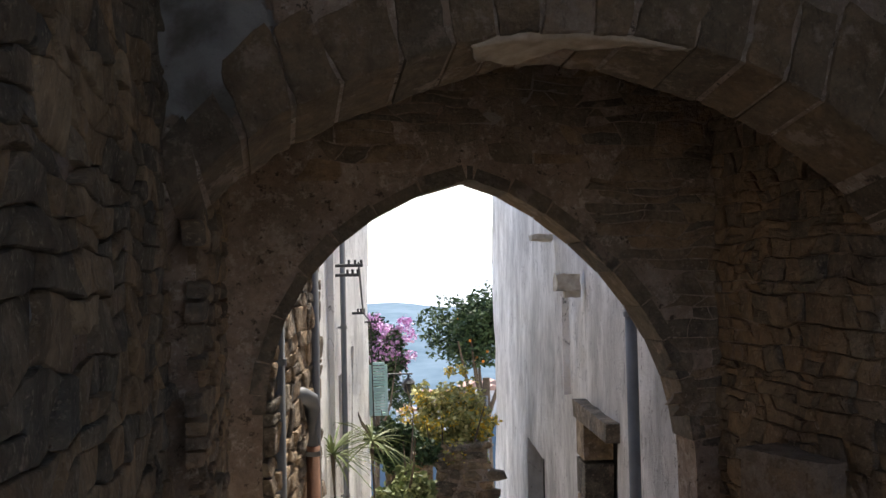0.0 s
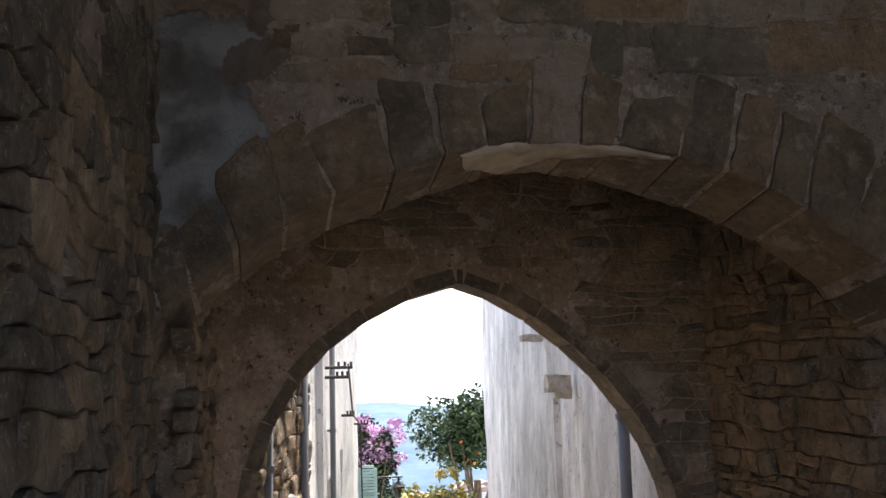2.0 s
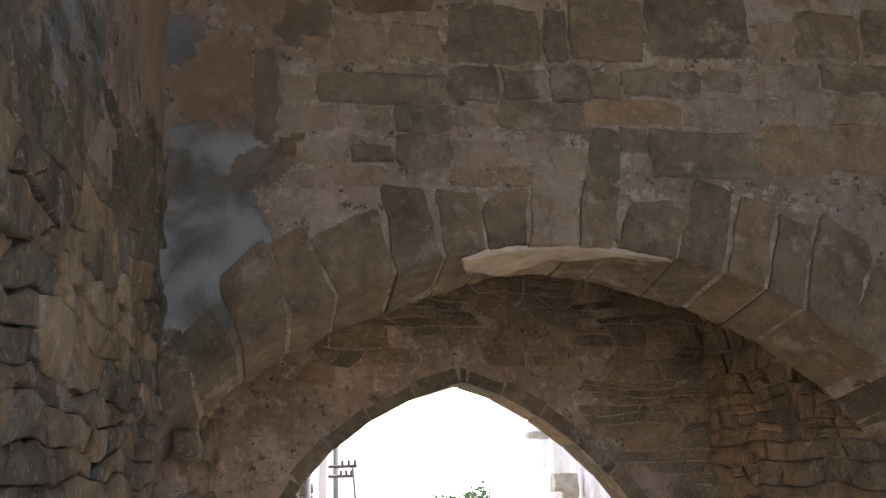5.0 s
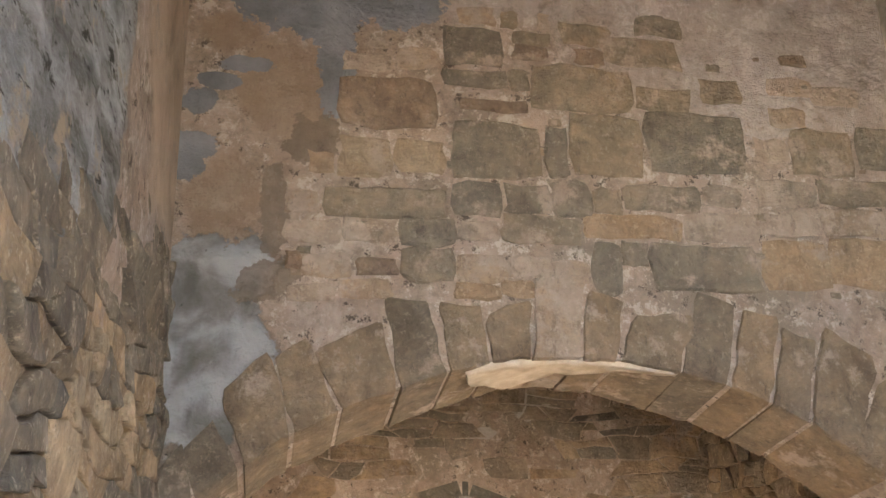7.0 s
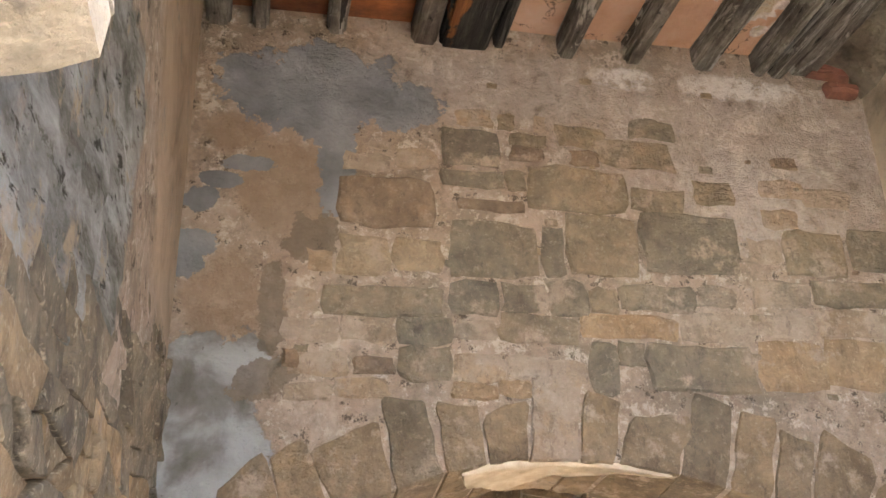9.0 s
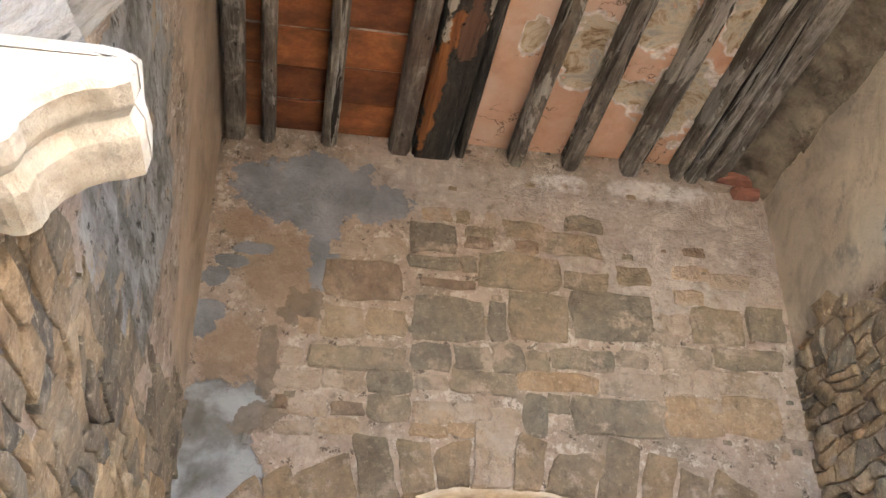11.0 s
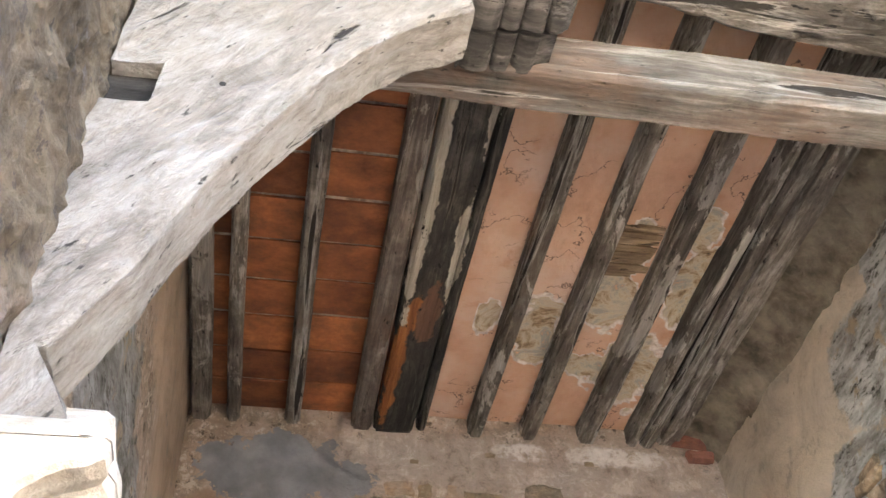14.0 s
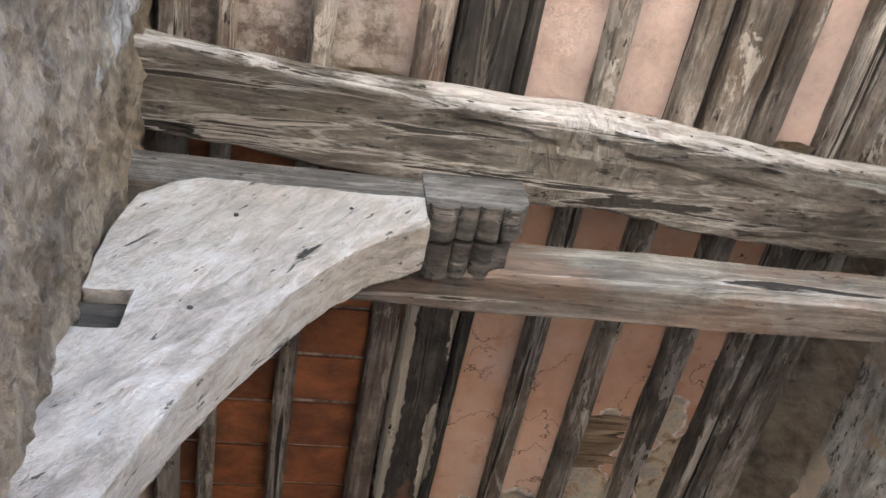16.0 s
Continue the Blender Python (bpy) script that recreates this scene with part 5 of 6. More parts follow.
def lay_rubble(parent, frame_of, width, bottom, top, keep, seed, meshes, length=(0.1, 0.26), height=(0.07, 0.15), depth=(0.03, 0.075), limit=300, turn=9, name="stone", lean=0.12):
    """Courses of uneven stones on a wall face. frame_of(u, v) gives place, right, up and outward there; keep(u, v) says whether a stone shows."""
    r = random.Random(seed)
    rest_v, rest_f = [], []
    laid = []
    v = bottom
    while v < top:
        h = r.uniform(*height)
        u = width[0] + r.uniform(-0.1, 0)
        while u < width[1]:
            l = r.uniform(*length)
            cu, cv = u + l / 2, v + h / 2 + r.uniform(-0.25, 0.25) * h + 0.03 * math.sin(u * 3 + v * 2)
            if keep(cu, cv) and r.random() > 0.04:
                laid.append((cu, cv, l * r.uniform(0.86, 1.0), h * r.uniform(0.82, 1.05), r.uniform(*depth), radians(r.uniform(-turn, turn)), r.randrange(len(meshes)), r.choice((1, -1))))
            u += l + r.uniform(0.004, 0.016)
        v += h + r.uniform(0.002, 0.01)
    for k, (cu, cv, l, h, d, t, m, flip) in enumerate(laid):
        p, right, up, out = frame_of(cu, cv)
        a = right * math.cos(t) + up * math.sin(t)
        b = up * math.cos(t) - right * math.sin(t)
        n = (out + right * r.uniform(-lean, lean) + up * r.uniform(-lean, lean)).normalized()
        basis = Matrix((a * l * flip, b * h, n * d * 2)).transposed().to_4x4()
        basis.translation = p
        if k < limit:
            ob = new(name, meshes[m])
            ob.parent = parent
            ob.matrix_basis = basis
        else:
            o = len(rest_v)
            me = meshes[m]
            rest_v += [tuple(basis @ w.co) for w in me.vertices]
            rest_f += [tuple(o + i for i in f.vertices) for f in me.polygons]
    if rest_v:
        me = bpy.data.meshes.new("small_stones")
        me.from_pydata(rest_v, [], rest_f)
        me.materials.append(RUBBLE_J)
        ob = new("small_stones", me)
        ob.parent = parent
        me.materials[0] = meshes[0].materials[0] if limit == 0 else RUBBLE_J
        tagged(ob, "uneven rubble stones", kind="stuff")


def lay_fitted(parent, frame_of, width, bottom, top, keep, seed, material, length, height, depth, warp=0.05, gap=0.006, skew=0.05, limit=300):
    """Rubble laid close: wavy courses cut into stones that share their joints, each with a split, tilted face."""
    r = random.Random(seed)

    def bend(u, v):
        q = Vector((u * 3.1, v * 6.5, seed))
        d = noise.noise_vector(q) * warp + noise.noise_vector(q * 3.0) * warp * 0.35
        return u + d.x * 1.6, v + d.y

    v, count = bottom, 0
    rest = bmesh.new()
    while v < top:
        h = r.uniform(*height)
        u = width[0] + r.uniform(-0.3, 0)
        slant0 = r.uniform(-skew, skew)
        while u < width[1]:
            l = r.uniform(*length)
            slant1 = r.uniform(-skew, skew)
            parts = [(0.0, h)] if r.random() < 0.75 or h < height[0] * 1.4 else [(0.0, h * 0.52), (h * 0.52, h)]
            for low, high in parts:
                g, gu = gap, gap * 1.3
                f0, f1 = low / h - 0.5, high / h - 0.5
                edge = [(u + slant0 * f0 * 2 + gu, v + low + g), (u + l * 0.33, v + low + g), (u + l * 0.67, v + low + g), (u + l + slant1 * f0 * 2 - gu, v + low + g), (u + l + slant1 * (f0 + f1) - gu, v + (low + high) / 2),
                        (u + l + slant1 * f1 * 2 - gu, v + high - g), (u + l * 0.6, v + high - g), (u + l * 0.3, v + high - g), (u + slant0 * f1 * 2 + gu, v + high - g), (u + slant0 * (f0 + f1) + gu, v + (low + high) / 2)]
                edge = [bend(*p) for p in edge]
                cu, cv = sum(p[0] for p in edge) / 10, sum(p[1] for p in edge) / 10
                bare = float(keep(cu, cv))
                if bare <= 0 or r.random() < 0.03:
                    continue
                d, ta, tb = r.uniform(*depth), r.uniform(-0.06, 0.06), r.uniform(-0.16, 0.16)
                d, ta, tb = d * bare - 0.012 * (1 - bare), ta * bare, tb * bare
                bm = bmesh.new() if count < limit else rest
                rings = []
                for out0, scale in ((-0.03, 1.0), (d - 0.3 * abs(d), 0.985), (d, 0.9), (d + 0.12 * abs(d), 0.5)):
                    ring = []
                    for pu, pv in edge:
                        qu, qv = cu + (pu - cu) * scale, cv + (pv - cv) * scale
                        p, right, up, out = frame_of(qu, qv)
                        lift = out0 + (ta * (qu - cu) + tb * (qv - cv) + 0.012 * noise.noise(Vector((qu * 9, qv * 9, seed + count))) if out0 > -0.025 else 0)
                        ring.append(bm.verts.new(p + out * lift))
                    rings.append(ring)
                p, right, up, out = frame_of(cu, cv)
                cap = bm.verts.new(p + out * (d + 0.1 * abs(d)))
                for q0, q1 in zip(rings, rings[1:]):
                    for k in range(10):
                        bm.faces.new((q0[k], q0[(k + 1) % 10], q1[(k + 1) % 10], q1[k]))
                for k in range(10):
                    bm.faces.new((rings[-1][k], rings[-1][(k + 1) % 10], cap))
                if count < limit:
                    bmesh.ops.recalc_face_normals(bm, faces=bm.faces[:])
                    part("stone", bm, material, parent)
                count += 1
            slant0 = slant1
            u += l
        v += h
    if count > limit:
        bmesh.ops.recalc_face_normals(rest, faces=rest.faces[:])
        tagged(part("small_stones", rest, material, parent, "uneven rubble stones"), kind="stuff")
    else:
        rest.free()


STONES = bank(RUBBLE, "stone")
X, Y, Z = Vector((1, 0, 0)), Vector((0, 1, 0)), Vector((0, 0, 1))
for b0, b1, d, top, label in ((6.2, 9.0, 17.0, -1.2, "low dry stone garden wall down the lane"), (9.3, 12.2, 15.4, -0.8, "dry stone garden wall under a yellow shrub")):
    wall = thing("garden_wall", label, "wall", "garden walls")
    p0, p1 = at_view(b0, d, 0), at_view(b1, d, 0)
    bm = bmesh.new()
    along = (p1 - p0).normalized()
    back = Vector((-along.y, along.x, 0)) * 0.5
    q = [p0, p1, p1 + back, p0 + back]
    lo, hi = [bm.verts.new((v.x, v.y, -6.5)) for v in q], [bm.verts.new((v.x, v.y, top)) for v in q]
    bm.faces.new(hi)
    for k in range(4):
        bm.faces.new((lo[k], lo[(k + 1) % 4], hi[(k + 1) % 4], hi[k]))
    bmesh.ops.recalc_face_normals(bm, faces=bm.faces[:])
    part("wall_core", bm, MORTAR, wall)
    out = Vector((along.y, -along.x, 0))
    lay_rubble(wall, lambda u, v: (p0 + along * u + Z * v, along, Z, out), (0, (p1 - p0).length), -3.2, top - 0.05, lambda u, v: True, int(d * 10), STONES, (0.16, 0.4), (0.1, 0.2), (0.04, 0.08), 120)

# glowing band low over the valley, added for the bright sky near the horizon
SKY_GLOW = Nodes("glowing sky backdrop", 1.0)
SKY_GLOW.b.inputs["Emission Color"].default_value = (0.93, 0.96, 1.0, 1)
SKY_GLOW.b.inputs["Emission Strength"].default_value = 1.0
SKY_GLOW.done((0.6, 0.62, 0.65))
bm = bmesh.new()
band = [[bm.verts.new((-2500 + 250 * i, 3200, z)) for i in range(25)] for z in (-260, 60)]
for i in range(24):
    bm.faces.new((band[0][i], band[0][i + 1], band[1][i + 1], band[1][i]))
tagged(link_mesh("backdrop_sky_glow", bm, SKY_GLOW.m), "glowing white band standing in for sky over the valley", "sky", "", "structure")

# far side of the valley: wooded hill with scattered houses, distance haze mixed into its blue
HILL = simple("wooded hill with haze in its colour", (0.07, 0.115, 0.15), (0.13, 0.18, 0.22), 0.03, 1.0, 0.0)
bm = bmesh.new()
rows = []
for j in range(16):
    row = []
    for i in range(41):
        x = -200 + 18 * i
        y = 420 + 40 * j
        top = -21 + 9 * noise.noise(Vector((x * 0.006, 0.3, 0))) - 0.00022 * (x - 190) ** 2
        z = -62 + (top + 62) * math.sin(math.pi / 2 * j / 15) + 3 * noise.noise(Vector((x * 0.02, y * 0.02, 3)))
        row.append(bm.verts.new((x, y, z)))
    rows.append(row)
skirt = [bm.verts.new((v.co.x, v.co.y - 30, -170)) for v in rows[0]]
rows.insert(0, skirt)
for a, b in zip(rows, rows[1:]):
    for i in range(40):
        bm.faces.new((a[i], a[i + 1], b[i + 1], b[i]))
tagged(link_mesh("backdrop_hill", bm, HILL, smooth=True), "wooded hill across the valley, tinted blue for haze", "hill", "", "structure")
FAR_WHITE = simple("far pale house wall", (0.6, 0.6, 0.6), (0.75, 0.74, 0.72), 0.3, 0.9, 0.0)
FAR_ROOF = simple("far tiled roof", (0.35, 0.22, 0.17), (0.45, 0.3, 0.24), 0.3, 0.9, 0.0)
fr = random.Random(8)
for k in range(16):
    x, y = fr.uniform(25, 130), fr.uniform(405, 470)
    w, h = fr.uniform(7, 13), fr.uniform(6, 10)
    z = -62 + fr.uniform(0, 24) * (y - 400) / 70
    home = thing("far_house", "small pale house far across the valley", "house", "far houses")
    bm = bmesh.new()
    box(bm, (x, y, z - 6), (x + w, y + w, z + h))
    part("wall", bm, FAR_WHITE, home)
    bm = bmesh.new()
    prism(bm, [(x - 0.5, z + h), (x + w + 0.5, z + h), (x + w / 2, z + h + 2.4)], lambda u, v: (u, y - 0.5, v), lambda u, v: (u, y + w + 0.5, v))
    part("roof", bm, FAR_ROOF, home)
def ragged(points, size, step=0.035, seed=0.0):
    """A flat outline (x, z), cut into short lengths and worn uneven."""
    out = []
    for k, (x, z) in enumerate(points):
        x2, z2 = points[(k + 1) % len(points)]
        m = max(1, int(math.hypot(x2 - x, z2 - z) / step))
        for s in range(m):
            u, w = x + (x2 - x) * s / m, z + (z2 - z) * s / m
            q = Vector((u * 11, w * 11, seed))
            out.append((u + size * noise.noise(q), w + size * noise.noise(q + Vector((9, 5, 2)))))
    return out


# ---- masonry of the arch wall ----
def ashlar(parent, x0, x1, z0, z1, proud, seed, material=STONE, y=ARCH_Y, name="stone"):
    """One squared stone, its face worn round at the edges."""
    r = random.Random(seed)
    bm = bmesh.new()
    w, h = x1 - x0, z1 - z0
    base = [(0.02, 0.04), (0.3, 0), (0.7, 0), (0.98, 0.04), (1, 0.3), (1, 0.7), (0.97, 0.96), (0.7, 1), (0.3, 1), (0.03, 0.97), (0, 0.7), (0, 0.3)]
    j = min(0.012, 0.1 * min(w, h))
    k12 = len(base)
    pts = [(x0 + w * u + r.uniform(-j, j), z0 + h * v + r.uniform(-j, j)) for u, v in base]
    pts = ragged(pts, min(0.013, 0.12 * min(w, h)), 0.04, seed)
    k12 = len(pts)
    cx, cz = (x0 + x1) / 2, (z0 + z1) / 2
    rings = []
    for yy, e in ((y + 0.02, 0.0), (y - proud * 0.45, 0.003), (y - proud, 0.013)):
        sx, sz = max(0.7, 1 - 2 * e / w), max(0.7, 1 - 2 * e / h)
        rings.append([bm.verts.new((cx + (px - cx) * sx, yy + r.uniform(-0.15, 0.15) * proud * (e > 0), cz + (pz - cz) * sz)) for px, pz in pts])
    for a, b in zip(rings, rings[1:]):
        for k in range(k12):
            bm.faces.new((a[k], a[(k + 1) % k12], b[(k + 1) % k12], b[k]))
    top = bm.verts.new((cx, y - proud * r.uniform(0.9, 1.25), cz))
    for k in range(k12):
        bm.faces.new((rings[-1][k], rings[-1][(k + 1) % k12], top))
    bmesh.ops.recalc_face_normals(bm, faces=bm.faces[:])
    return part(name, bm, material, parent)


RED_STONE = stone_material("reddish stone", (0.135, 0.102, 0.078), (0.19, 0.145, 0.112), (0.25, 0.195, 0.15))
PALE_STONE = stone_material("pale yellow stone", (0.22, 0.17, 0.118), (0.28, 0.22, 0.158), (0.35, 0.285, 0.21))
OCHRE_STONE = stone_material("ochre stone", (0.22, 0.152, 0.095), (0.3, 0.215, 0.142), (0.38, 0.29, 0.2))
KINDS = {"grey": (STONE, 0.011), "lime": (LIME_STONE, 0.006), "pale": (PALE_STONE, 0.007), "ochre": (OCHRE_STONE, 0.008), "red": (RED_STONE, 0.014)}
# courses from the ceiling down: the stones' ends, foot and head
COURSES = [
    ("grey", [(0.05, 0.31, 4.03, 4.22), (0.36, 0.53, 4.16, 4.22), (0.58, 0.81, 4.18, 4.29), (0.78, 1.14, 4.09, 4.23), (0.93, 1.17, 4.25, 4.35)]),
    ("grey", [(0.04, 0.32, 3.93, 4.01), (0.43, 0.89, 3.84, 4.06), (0.91, 1.17, 3.87, 3.98), (1.23, 1.42, 3.93, 4.04), (0.33, 0.42, 3.93, 4.02)]),
    ("lime", [(1.55, 1.78, 3.99, 4.08), (1.78, 2.01, 3.95, 4.05), (1.45, 1.61, 3.65, 3.76), (-0.39, -0.19, 3.98, 4.06), (-0.16, 0.02, 4.00, 4.10), (1.54, 1.72, 3.83, 3.92)]),
    ("grey", [(0.07, 0.46, 3.51, 3.76), (0.48, 0.57, 3.52, 3.76), (0.59, 0.91, 3.54, 3.83), (0.94, 1.40, 3.57, 3.87), (1.63, 1.92, 3.59, 3.82), (1.96, 2.18, 3.63, 3.85)]),
    ("pale", [(-0.40, -0.19, 3.49, 3.67), (-0.17, 0.04, 3.51, 3.67)]),
    ("grey", [(-0.47, 0.04, 3.31, 3.44), (0.06, 0.27, 3.33, 3.48), (0.29, 0.48, 3.35, 3.48), (0.49, 0.66, 3.35, 3.50), (0.68, 0.79, 3.36, 3.48), (0.81, 1.15, 3.39, 3.51), (1.73, 2.13, 3.45, 3.58)]),
    ("lime", [(-0.62, -0.48, 3.31, 3.41), (1.17, 1.34, 3.42, 3.52), (1.43, 1.72, 3.43, 3.56)]),
    ("lime", [(-0.61, -0.39, 3.19, 3.29), (-0.38, -0.17, 3.20, 3.30), (0.08, 0.25, 3.23, 3.31), (1.07, 1.42, 3.26, 3.39), (1.44, 1.70, 3.29, 3.40), (1.72, 2.09, 3.31, 3.43)]),
    ("grey", [(-0.15, 0.07, 3.20, 3.31), (0.27, 0.61, 3.22, 3.34), (-0.15, 0.06, 3.04, 3.18)]),
    ("lime", [(-0.59, -0.35, 3.05, 3.14), (0.08, 0.28, 3.04, 3.16), (0.30, 0.46, 3.07, 3.16), (0.47, 0.63, 3.05, 3.15), (-0.60, -0.41, 2.95, 3.02), (-0.39, -0.19, 2.97, 3.04)]),
    ("grey", [(0.65, 0.77, 3.01, 3.24), (0.79, 0.89, 3.13, 3.24), (0.90, 1.39, 3.03, 3.24)]),
    ("ochre", [(1.41, 1.72, 3.05, 3.27), (1.73, 2.05, 3.07, 3.30), (0.06, 0.25, 2.97, 3.04), (0.26, 0.39, 2.99, 3.06), (0.62, 1.06, 3.26, 3.36)]),
    ("red", [(-0.41, 0.01, 3.71, 3.95), (0.11, 0.41, 3.82, 3.87), (0.36, 0.51, 4.08, 4.15), (-0.33, -0.17, 3.06, 3.13), (0.64, 0.77, 4.08, 4.16), (1.64, 1.77, 4.15, 4.20), (-0.60, -0.55, 3.08, 3.15)]),
]
seed = 100
placed = []
for kind, stones in COURSES:
    for x0, x1, z0, z1 in stones:
        seed += 1
        ashlar(wall_arch, x0 - 0.006, x1 + 0.006, z0 - 0.005, z1 + 0.005, KINDS[kind][1] + 0.003 * (seed % 3), seed, KINDS[kind][0])
        placed.append((x0, x1, z0, z1))
# smaller lime-smeared stones between the large ones
r = random.Random(77)
z = 2.97
while z < 4.3:
    h = r.uniform(0.035, 0.11)
    x = -0.6 + r.uniform(0, 0.1)
    while x < 2.12:
        l = r.uniform(0.05, 0.26)
        zz = z + r.uniform(-0.015, 0.015)
        free = zz > front_arch(x + l / 2) + 0.34 and not any(x < q[1] + 0.012 and x + l > q[0] - 0.012 and zz < q[3] + 0.012 and zz + h > q[2] - 0.012 for q in placed)
        if free and r.random() < 0.86 and not (x < -0.3 and zz > 3.6) and not (x > 1.12 and zz > 3.84) and not (x < 0.1 and zz > 4.1):
            seed += 1
            ashlar(wall_arch, x, x + l, zz, zz + h, r.uniform(0.003, 0.009), seed, LIME_STONE if r.random() < 0.7 else STONE)
            placed.append((x, x + l, zz, zz + h))
            x += l
        x += r.uniform(0.02, 0.06)
    z += h * 0.5
# many small pebbles of the core pressed in the mortar
r = random.Random(31)
for k in range(46):
    x, z = r.uniform(-0.95, 2.15), r.uniform(2.95, 4.62)
    if z < front_arch(x) + 0.35 or x < -0.55 or (x < 0.05 and z > 3.95):
        continue
    s = r.uniform(0.014, 0.036)
    ashlar(wall_arch, x - s, x + s, z - s * 0.6, z + s * 0.6, 0.009, 400 + k, RED_STONE if k % 7 == 0 else PALE_STONE if k % 5 == 0 else STONE, ARCH_Y, "pebble")

# ring of arch stones: joints at the inner edge and at the outer edge
INNER = [-1.0, -0.9, -0.74, -0.56, -0.38, -0.17, 0.03, 0.2, 0.37, 0.57, 0.73, 0.98, 1.19, 1.36, 1.52, 1.7, 1.86, 2.0]
OUTER = [(-1.04, 2.3), (-0.95, 2.42), (-0.83, 2.56), (-0.65, 2.73), (-0.5, 2.83), (-0.22, 2.98), (-0.02, 2.96), (0.18, 2.95), (0.39, 3.04), (0.62, 3.05), (0.79, 3.0), (1.08, 3.03), (1.28, 2.97),
         (1.45, 2.93), (1.63, 2.88), (1.88, 2.72), (2.08, 2.5), (2.2, 2.3)]
for k in range(len(INNER) - 1):
    bm = bmesh.new()
    g = (0.006, 0.009, 0.006, 0.008, 0.005)[k % 5]
    xa, xb = INNER[k] + g, INNER[k + 1] - g
    low = [(xa + (xb - xa) * t) for t in (0, 0.5, 1)]
    (ua, va), (ub, vb) = OUTER[k], OUTER[k + 1]
    cut = (0.0, 0.05, -0.03, 0.02, 0.09, 0.0)[k % 6]
    va, vb = va - cut * 0.9, vb - cut * 1.1
    xb -= (0.0, 0.016, 0.0, 0.008)[k % 4] * 0.6
    ub -= (0.0, 0.022, 0.0, 0.012)[k % 4]
    low = [(xa + (xb - xa) * t) for t in (0, 0.5, 1)]
    d = 0.35 * g
    shade = r.uniform(0.0, 0.02)
    rings = []
    drop = 0.004 + shade * 0.5
    ra, rb = 0.02 + 0.13 * ((k * 5) % 4) / 3, 0.02 + 0.13 * ((k * 3 + 1) % 4) / 3
    for y, f, shrink in ((ARCH_Y - 0.008 - shade * 0.5, front_arch, 0.965), (ARCH_Y - 0.002, front_arch, 1.0), (3.725, front_arch_rear, 1.0)):
        ring = [(x, f(x) - drop) for x in low]
        (xa1, za1), (xb1, zb1) = ring[0], ring[2]
        ring += [(ub + (xb1 - ub) * rb - g, vb + (zb1 - vb) * rb), (ub + (ua - ub) * 0.1, vb + (va - vb) * 0.1), ((ua + ub) / 2, (va + vb) / 2), (ua + (ub - ua) * 0.1, va + (vb - va) * 0.1), (ua + (xa1 - ua) * ra + g, va + (za1 - va) * ra)]
        if f is front_arch:
            ring = shape = ragged(ring, 0.017, 0.035, k * 1.7)
        else:
            ring = [(x, z + (f(x) - front_arch(x)) if z < front_arch(x) + 0.06 else z) for x, z in shape]
        cx, cz = sum(p[0] for p in ring) / len(ring), sum(p[1] for p in ring) / len(ring)
        rings.append([bm.verts.new((cx + (x - cx) * shrink, y + 0.006 * noise.noise(Vector((x * 9, z * 9, k))) * (shrink < 1), cz + (z - cz) * shrink)) for x, z in ring])
    m = len(rings[0])
    cap = bm.verts.new((cx, ARCH_Y - 0.012 - shade * 0.5, cz))
    for i in range(m):
        bm.faces.new((rings[0][i], rings[0][(i + 1) % m], cap))
    for a, b in zip(rings, rings[1:]):
        for i in range(m):
            bm.faces.new((a[i], b[i], b[(i + 1) % m], a[(i + 1) % m]))
    bmesh.ops.recalc_face_normals(bm, faces=bm.faces[:])
    part("arch_stone", bm, LIME_STONE if k == 8 else RING_STONE, wall_arch)

# cream plaster left on the crown's underside
bm = bmesh.new()
rows = []
for i in range(31):
    x = 0.1 + 0.86 * i / 30
    thin = max(0.02, min(1.0, (x - 0.09) / 0.05) * min(1.0, (0.97 - x) / 0.5) * (0.7 + 0.3 * noise.noise(Vector((x * 4.5, 3, 3))) + 0.08 * noise.noise(Vector((x * 17, 3, 3)))))
    e0, e1 = 0.05 * noise.noise(Vector((x * 6, 1, 0))), 0.09 * noise.noise(Vector((x * 5, 7, 0)))
    rows.append([bm.verts.new((x, ARCH_Y - 0.012 + e + (0.4 * thin + e2) * t, front_arch(x) * (1 - t * thin) + front_arch_rear(x) * t * thin - 0.026 - 0.004 * noise.noise(Vector((x * 12, t * 5, 2))))) for t, e, e2 in ((0, e0 * 0.6 + 0.02, 0), (0.25, 0, 0), (0.5, 0, 0), (0.75, 0, e1 * 0.5), (1, 0, e1 - 0.06))])
for a, b in zip(rows, rows[1:]):
    for i in range(4):
        bm.faces.new((a[i], b[i], b[i + 1], a[i + 1]))
top = [bm.verts.new(v.co + Vector((0, 0.004, 0.022))) for v in [q[0] for q in rows]]
for i in range(30):
    bm.faces.new((rows[i][0], top[i], top[i + 1], rows[i + 1][0]))
part("plaster_patch", bm, CREAM, wall_arch, "cream plaster on the arch crown", True)

# thin stones round the pointed arch
xs = [-0.72, -0.71, -0.68, -0.6, -0.46, -0.28, -0.06, 0.2, 0.47, 0.51, 0.72, 0.95, 1.17, 1.36, 1.53, 1.66, 1.76, 1.81, 1.84]
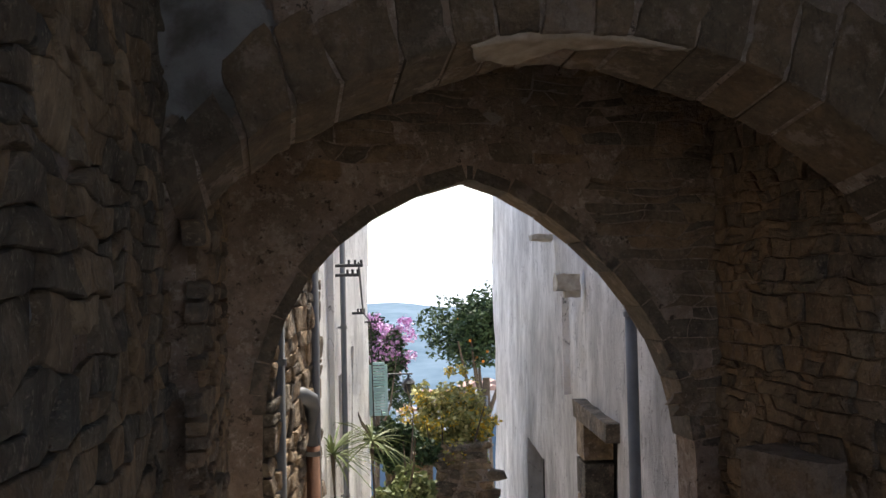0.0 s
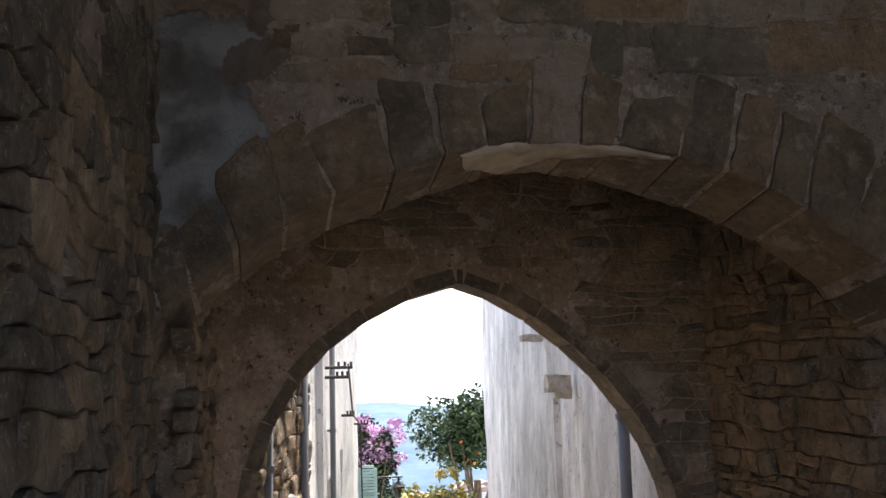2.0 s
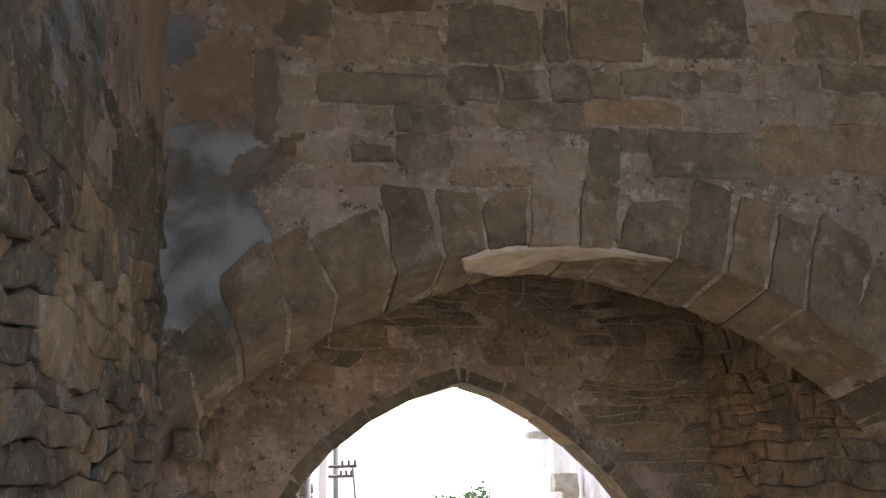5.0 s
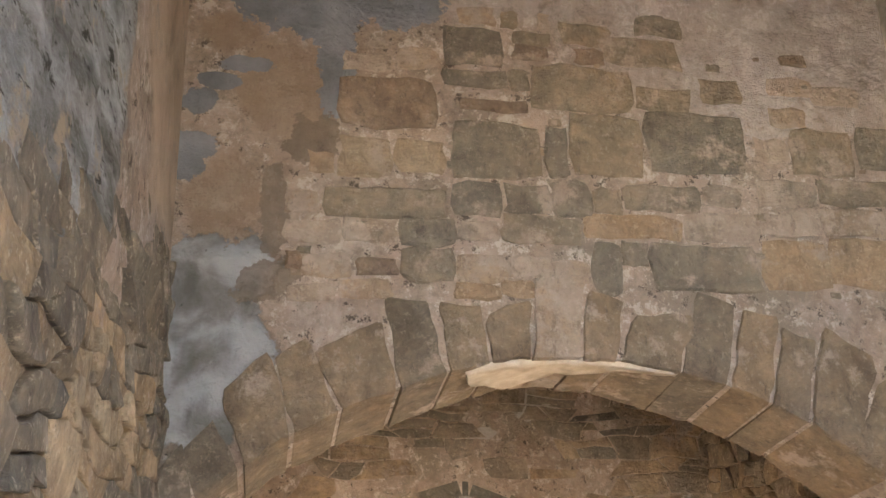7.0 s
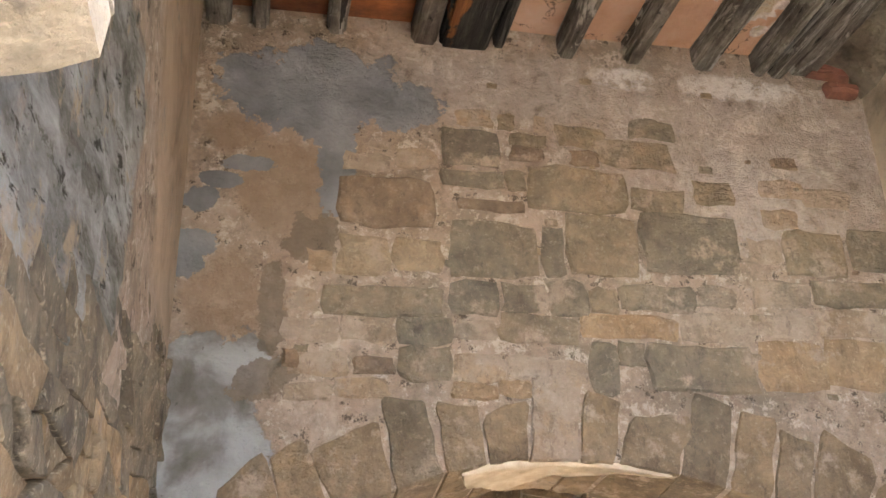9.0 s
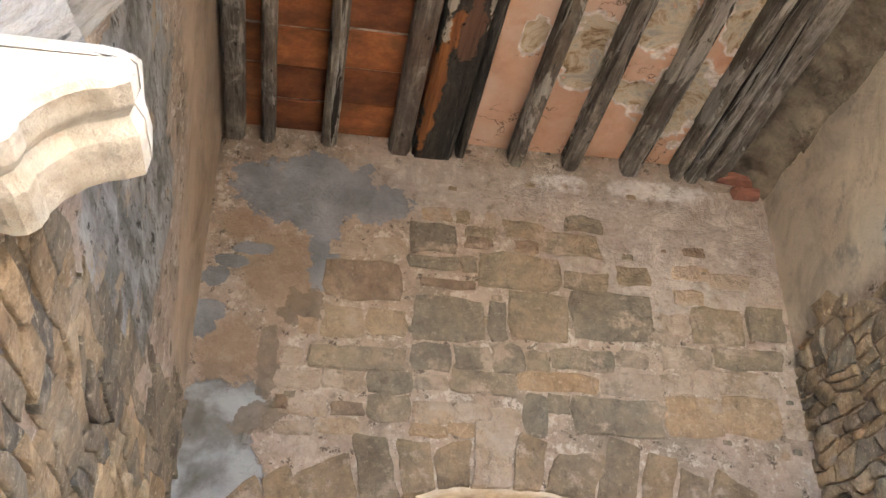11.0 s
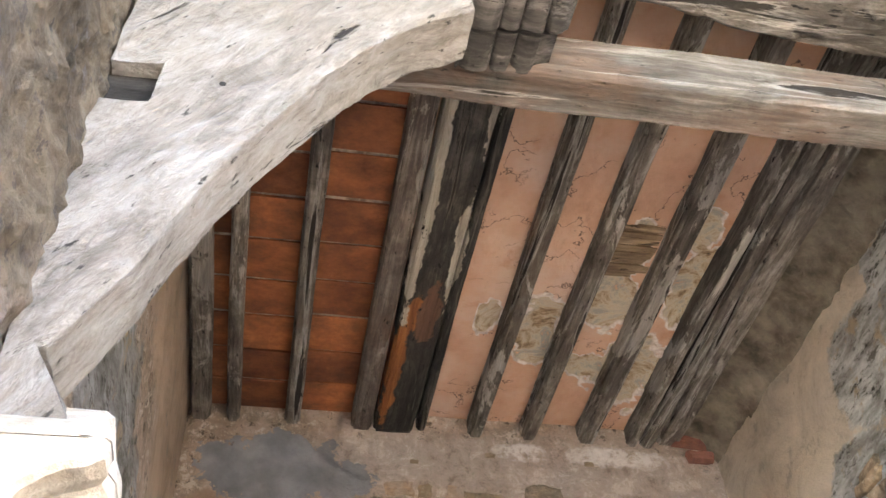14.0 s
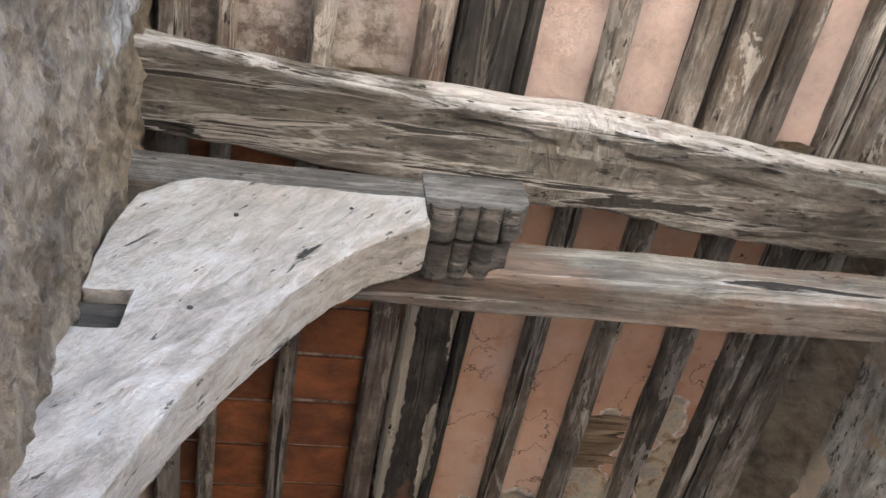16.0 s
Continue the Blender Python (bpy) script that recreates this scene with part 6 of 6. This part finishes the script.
for k in range(len(xs) - 1):
    a, b = Vector((xs[k], 0, pointed_arch(xs[k]))), Vector((xs[k + 1], 0, pointed_arch(xs[k + 1])))
    n = Vector((-(b - a).z, 0, (b - a).x)).normalized()
    t = (b - a).normalized() * 0.004
    w = 0.06 + 0.012 * ((k * 5) % 3)
    bm = bmesh.new()
    prism(bm, [(a + t - n * 0.012), (b - t - n * 0.012), (b - t + n * w), (a + t + n * w)], lambda x, y, z: (x, BACK_Y - 0.012, z), lambda x, y, z: (x, 5.61, z))
    wobble(bm, 0.006, 9, k)
    part("arch_stone", bm, STONE, wall_gate)

# ---- rubble facing of the side walls ----
def left_keep(y, z):
    if -0.1 < y < 0.24 and 2.1 < z < 2.62:
        return False
    top = 2.55 + 0.1 * math.sin(y * 6) if y < 1.02 else 2.52 + 0.31 * (y - 1.1) + 0.04 * math.sin(y * 17)
    return max(0.0, min(1.0, (top - z) / 0.16))


lay_fitted(wall_left, lambda u, v: (Vector((LEFT + 0.004, u, v)), -Y, Z, X), (0.3, 3.27), 0.95, 3.5, left_keep, 3, FLAG_STONE, (0.09, 0.3), (0.06, 0.15), (0.004, 0.022), 0.05, 0.002, 0.06)
lay_fitted(wall_right, lambda u, v: (Vector((RIGHT - 0.002, u, v)), Y, Z, -X), (1.0, 3.27), 2.3, 3.74, lambda y, z: z < 3.62 + 0.12 * math.sin(y * 7), 9, RUBBLE, (0.08, 0.26), (0.06, 0.14), (0.008, 0.028))
lay_fitted(passage[1], lambda u, v: (Vector((2.03, u, v)), Y, Z, -X), (3.74, 5.3), 0.4, 3.1, lambda y, z: True, 13, PASSAGE_STONE, (0.06, 0.24), (0.05, 0.16), (0.004, 0.04), 0.035, 0.003, 0.05)
lay_fitted(passage[0], lambda u, v: (Vector((-0.95, u, v)), -Y, Z, X), (3.74, 5.3), 0.4, 2.8, lambda y, z: True, 17, PASSAGE_STONE, (0.09, 0.3), (0.06, 0.15), (0.02, 0.05), 0.05)


def gate_keep(x, z):
    edge = 1.55 + 0.18 * math.sin(z * 5) - 0.25 * max(0.0, z - 1.9)
    return z > pointed_arch(x) + 0.14 and (x > edge or (z > 2.52 + 0.1 * math.sin(x * 6) and math.sin(x * 8 + z * 13) > -0.75))


lay_fitted(wall_gate, lambda u, v: (Vector((u, BACK_Y - 0.002, v)), X, Z, -Y), (-0.9, 2.02), 0.7, 3.2, gate_keep, 21, PASSAGE_STONE, (0.1, 0.36), (0.05, 0.14), (0.004, 0.016), 0.04, 0.004)
lay_fitted(house_left, lambda u, v: (LS(u, 0.03, v), AX, Z, AC), (0.0, 2.6), -1.2, 2.6, lambda u, v: u < 2.75, 25, RUBBLE, (0.12, 0.34), (0.09, 0.2), (0.01, 0.04))
# stone box and a grey lump of masonry low on the right
chest = thing("stone_trough", "pale stone trough with a raised rim against the rubble wall", "trough")
T0, T1 = Vector((1.74, 4.53, 0)), Vector((1.92, 3.98, 0))
TA = (T1 - T0).normalized()
TN = Vector((TA.y, -TA.x, 0))
for name, z0, z1, front in (("trough_face", 0.0, 0.84, 0.0), ("rim", 0.84, 0.9, 0.025)):
    bm = bmesh.new()
    q = [T0 + TN * front, T1 + TN * front, T1 - TN * 0.3, T0 - TN * 0.3]
    a, b = [bm.verts.new((v.x, v.y, z0)) for v in q], [bm.verts.new((v.x, v.y, z1)) for v in q]
    bm.faces.new(a), bm.faces.new(b)
    for k in range(4):
        bm.faces.new((a[k], a[(k + 1) % 4], b[(k + 1) % 4], b[k]))
    bmesh.ops.recalc_face_normals(bm, faces=bm.faces[:])
    bmesh.ops.subdivide_edges(bm, edges=bm.edges[:], cuts=3, use_grid_fill=True)
    wobble(bm, 0.008, 9, z0)
    part(name, bm, LIME_STONE, chest)
for k, (x0, x1, z0, z1) in enumerate(((1.92, 2.2, 4.68, 4.76), (2.0, 2.19, 4.58, 4.66))):
    ashlar(wall_arch, x0, x1, z0, z1, 0.05, 950 + k, BRICK, ARCH_Y, "brick")
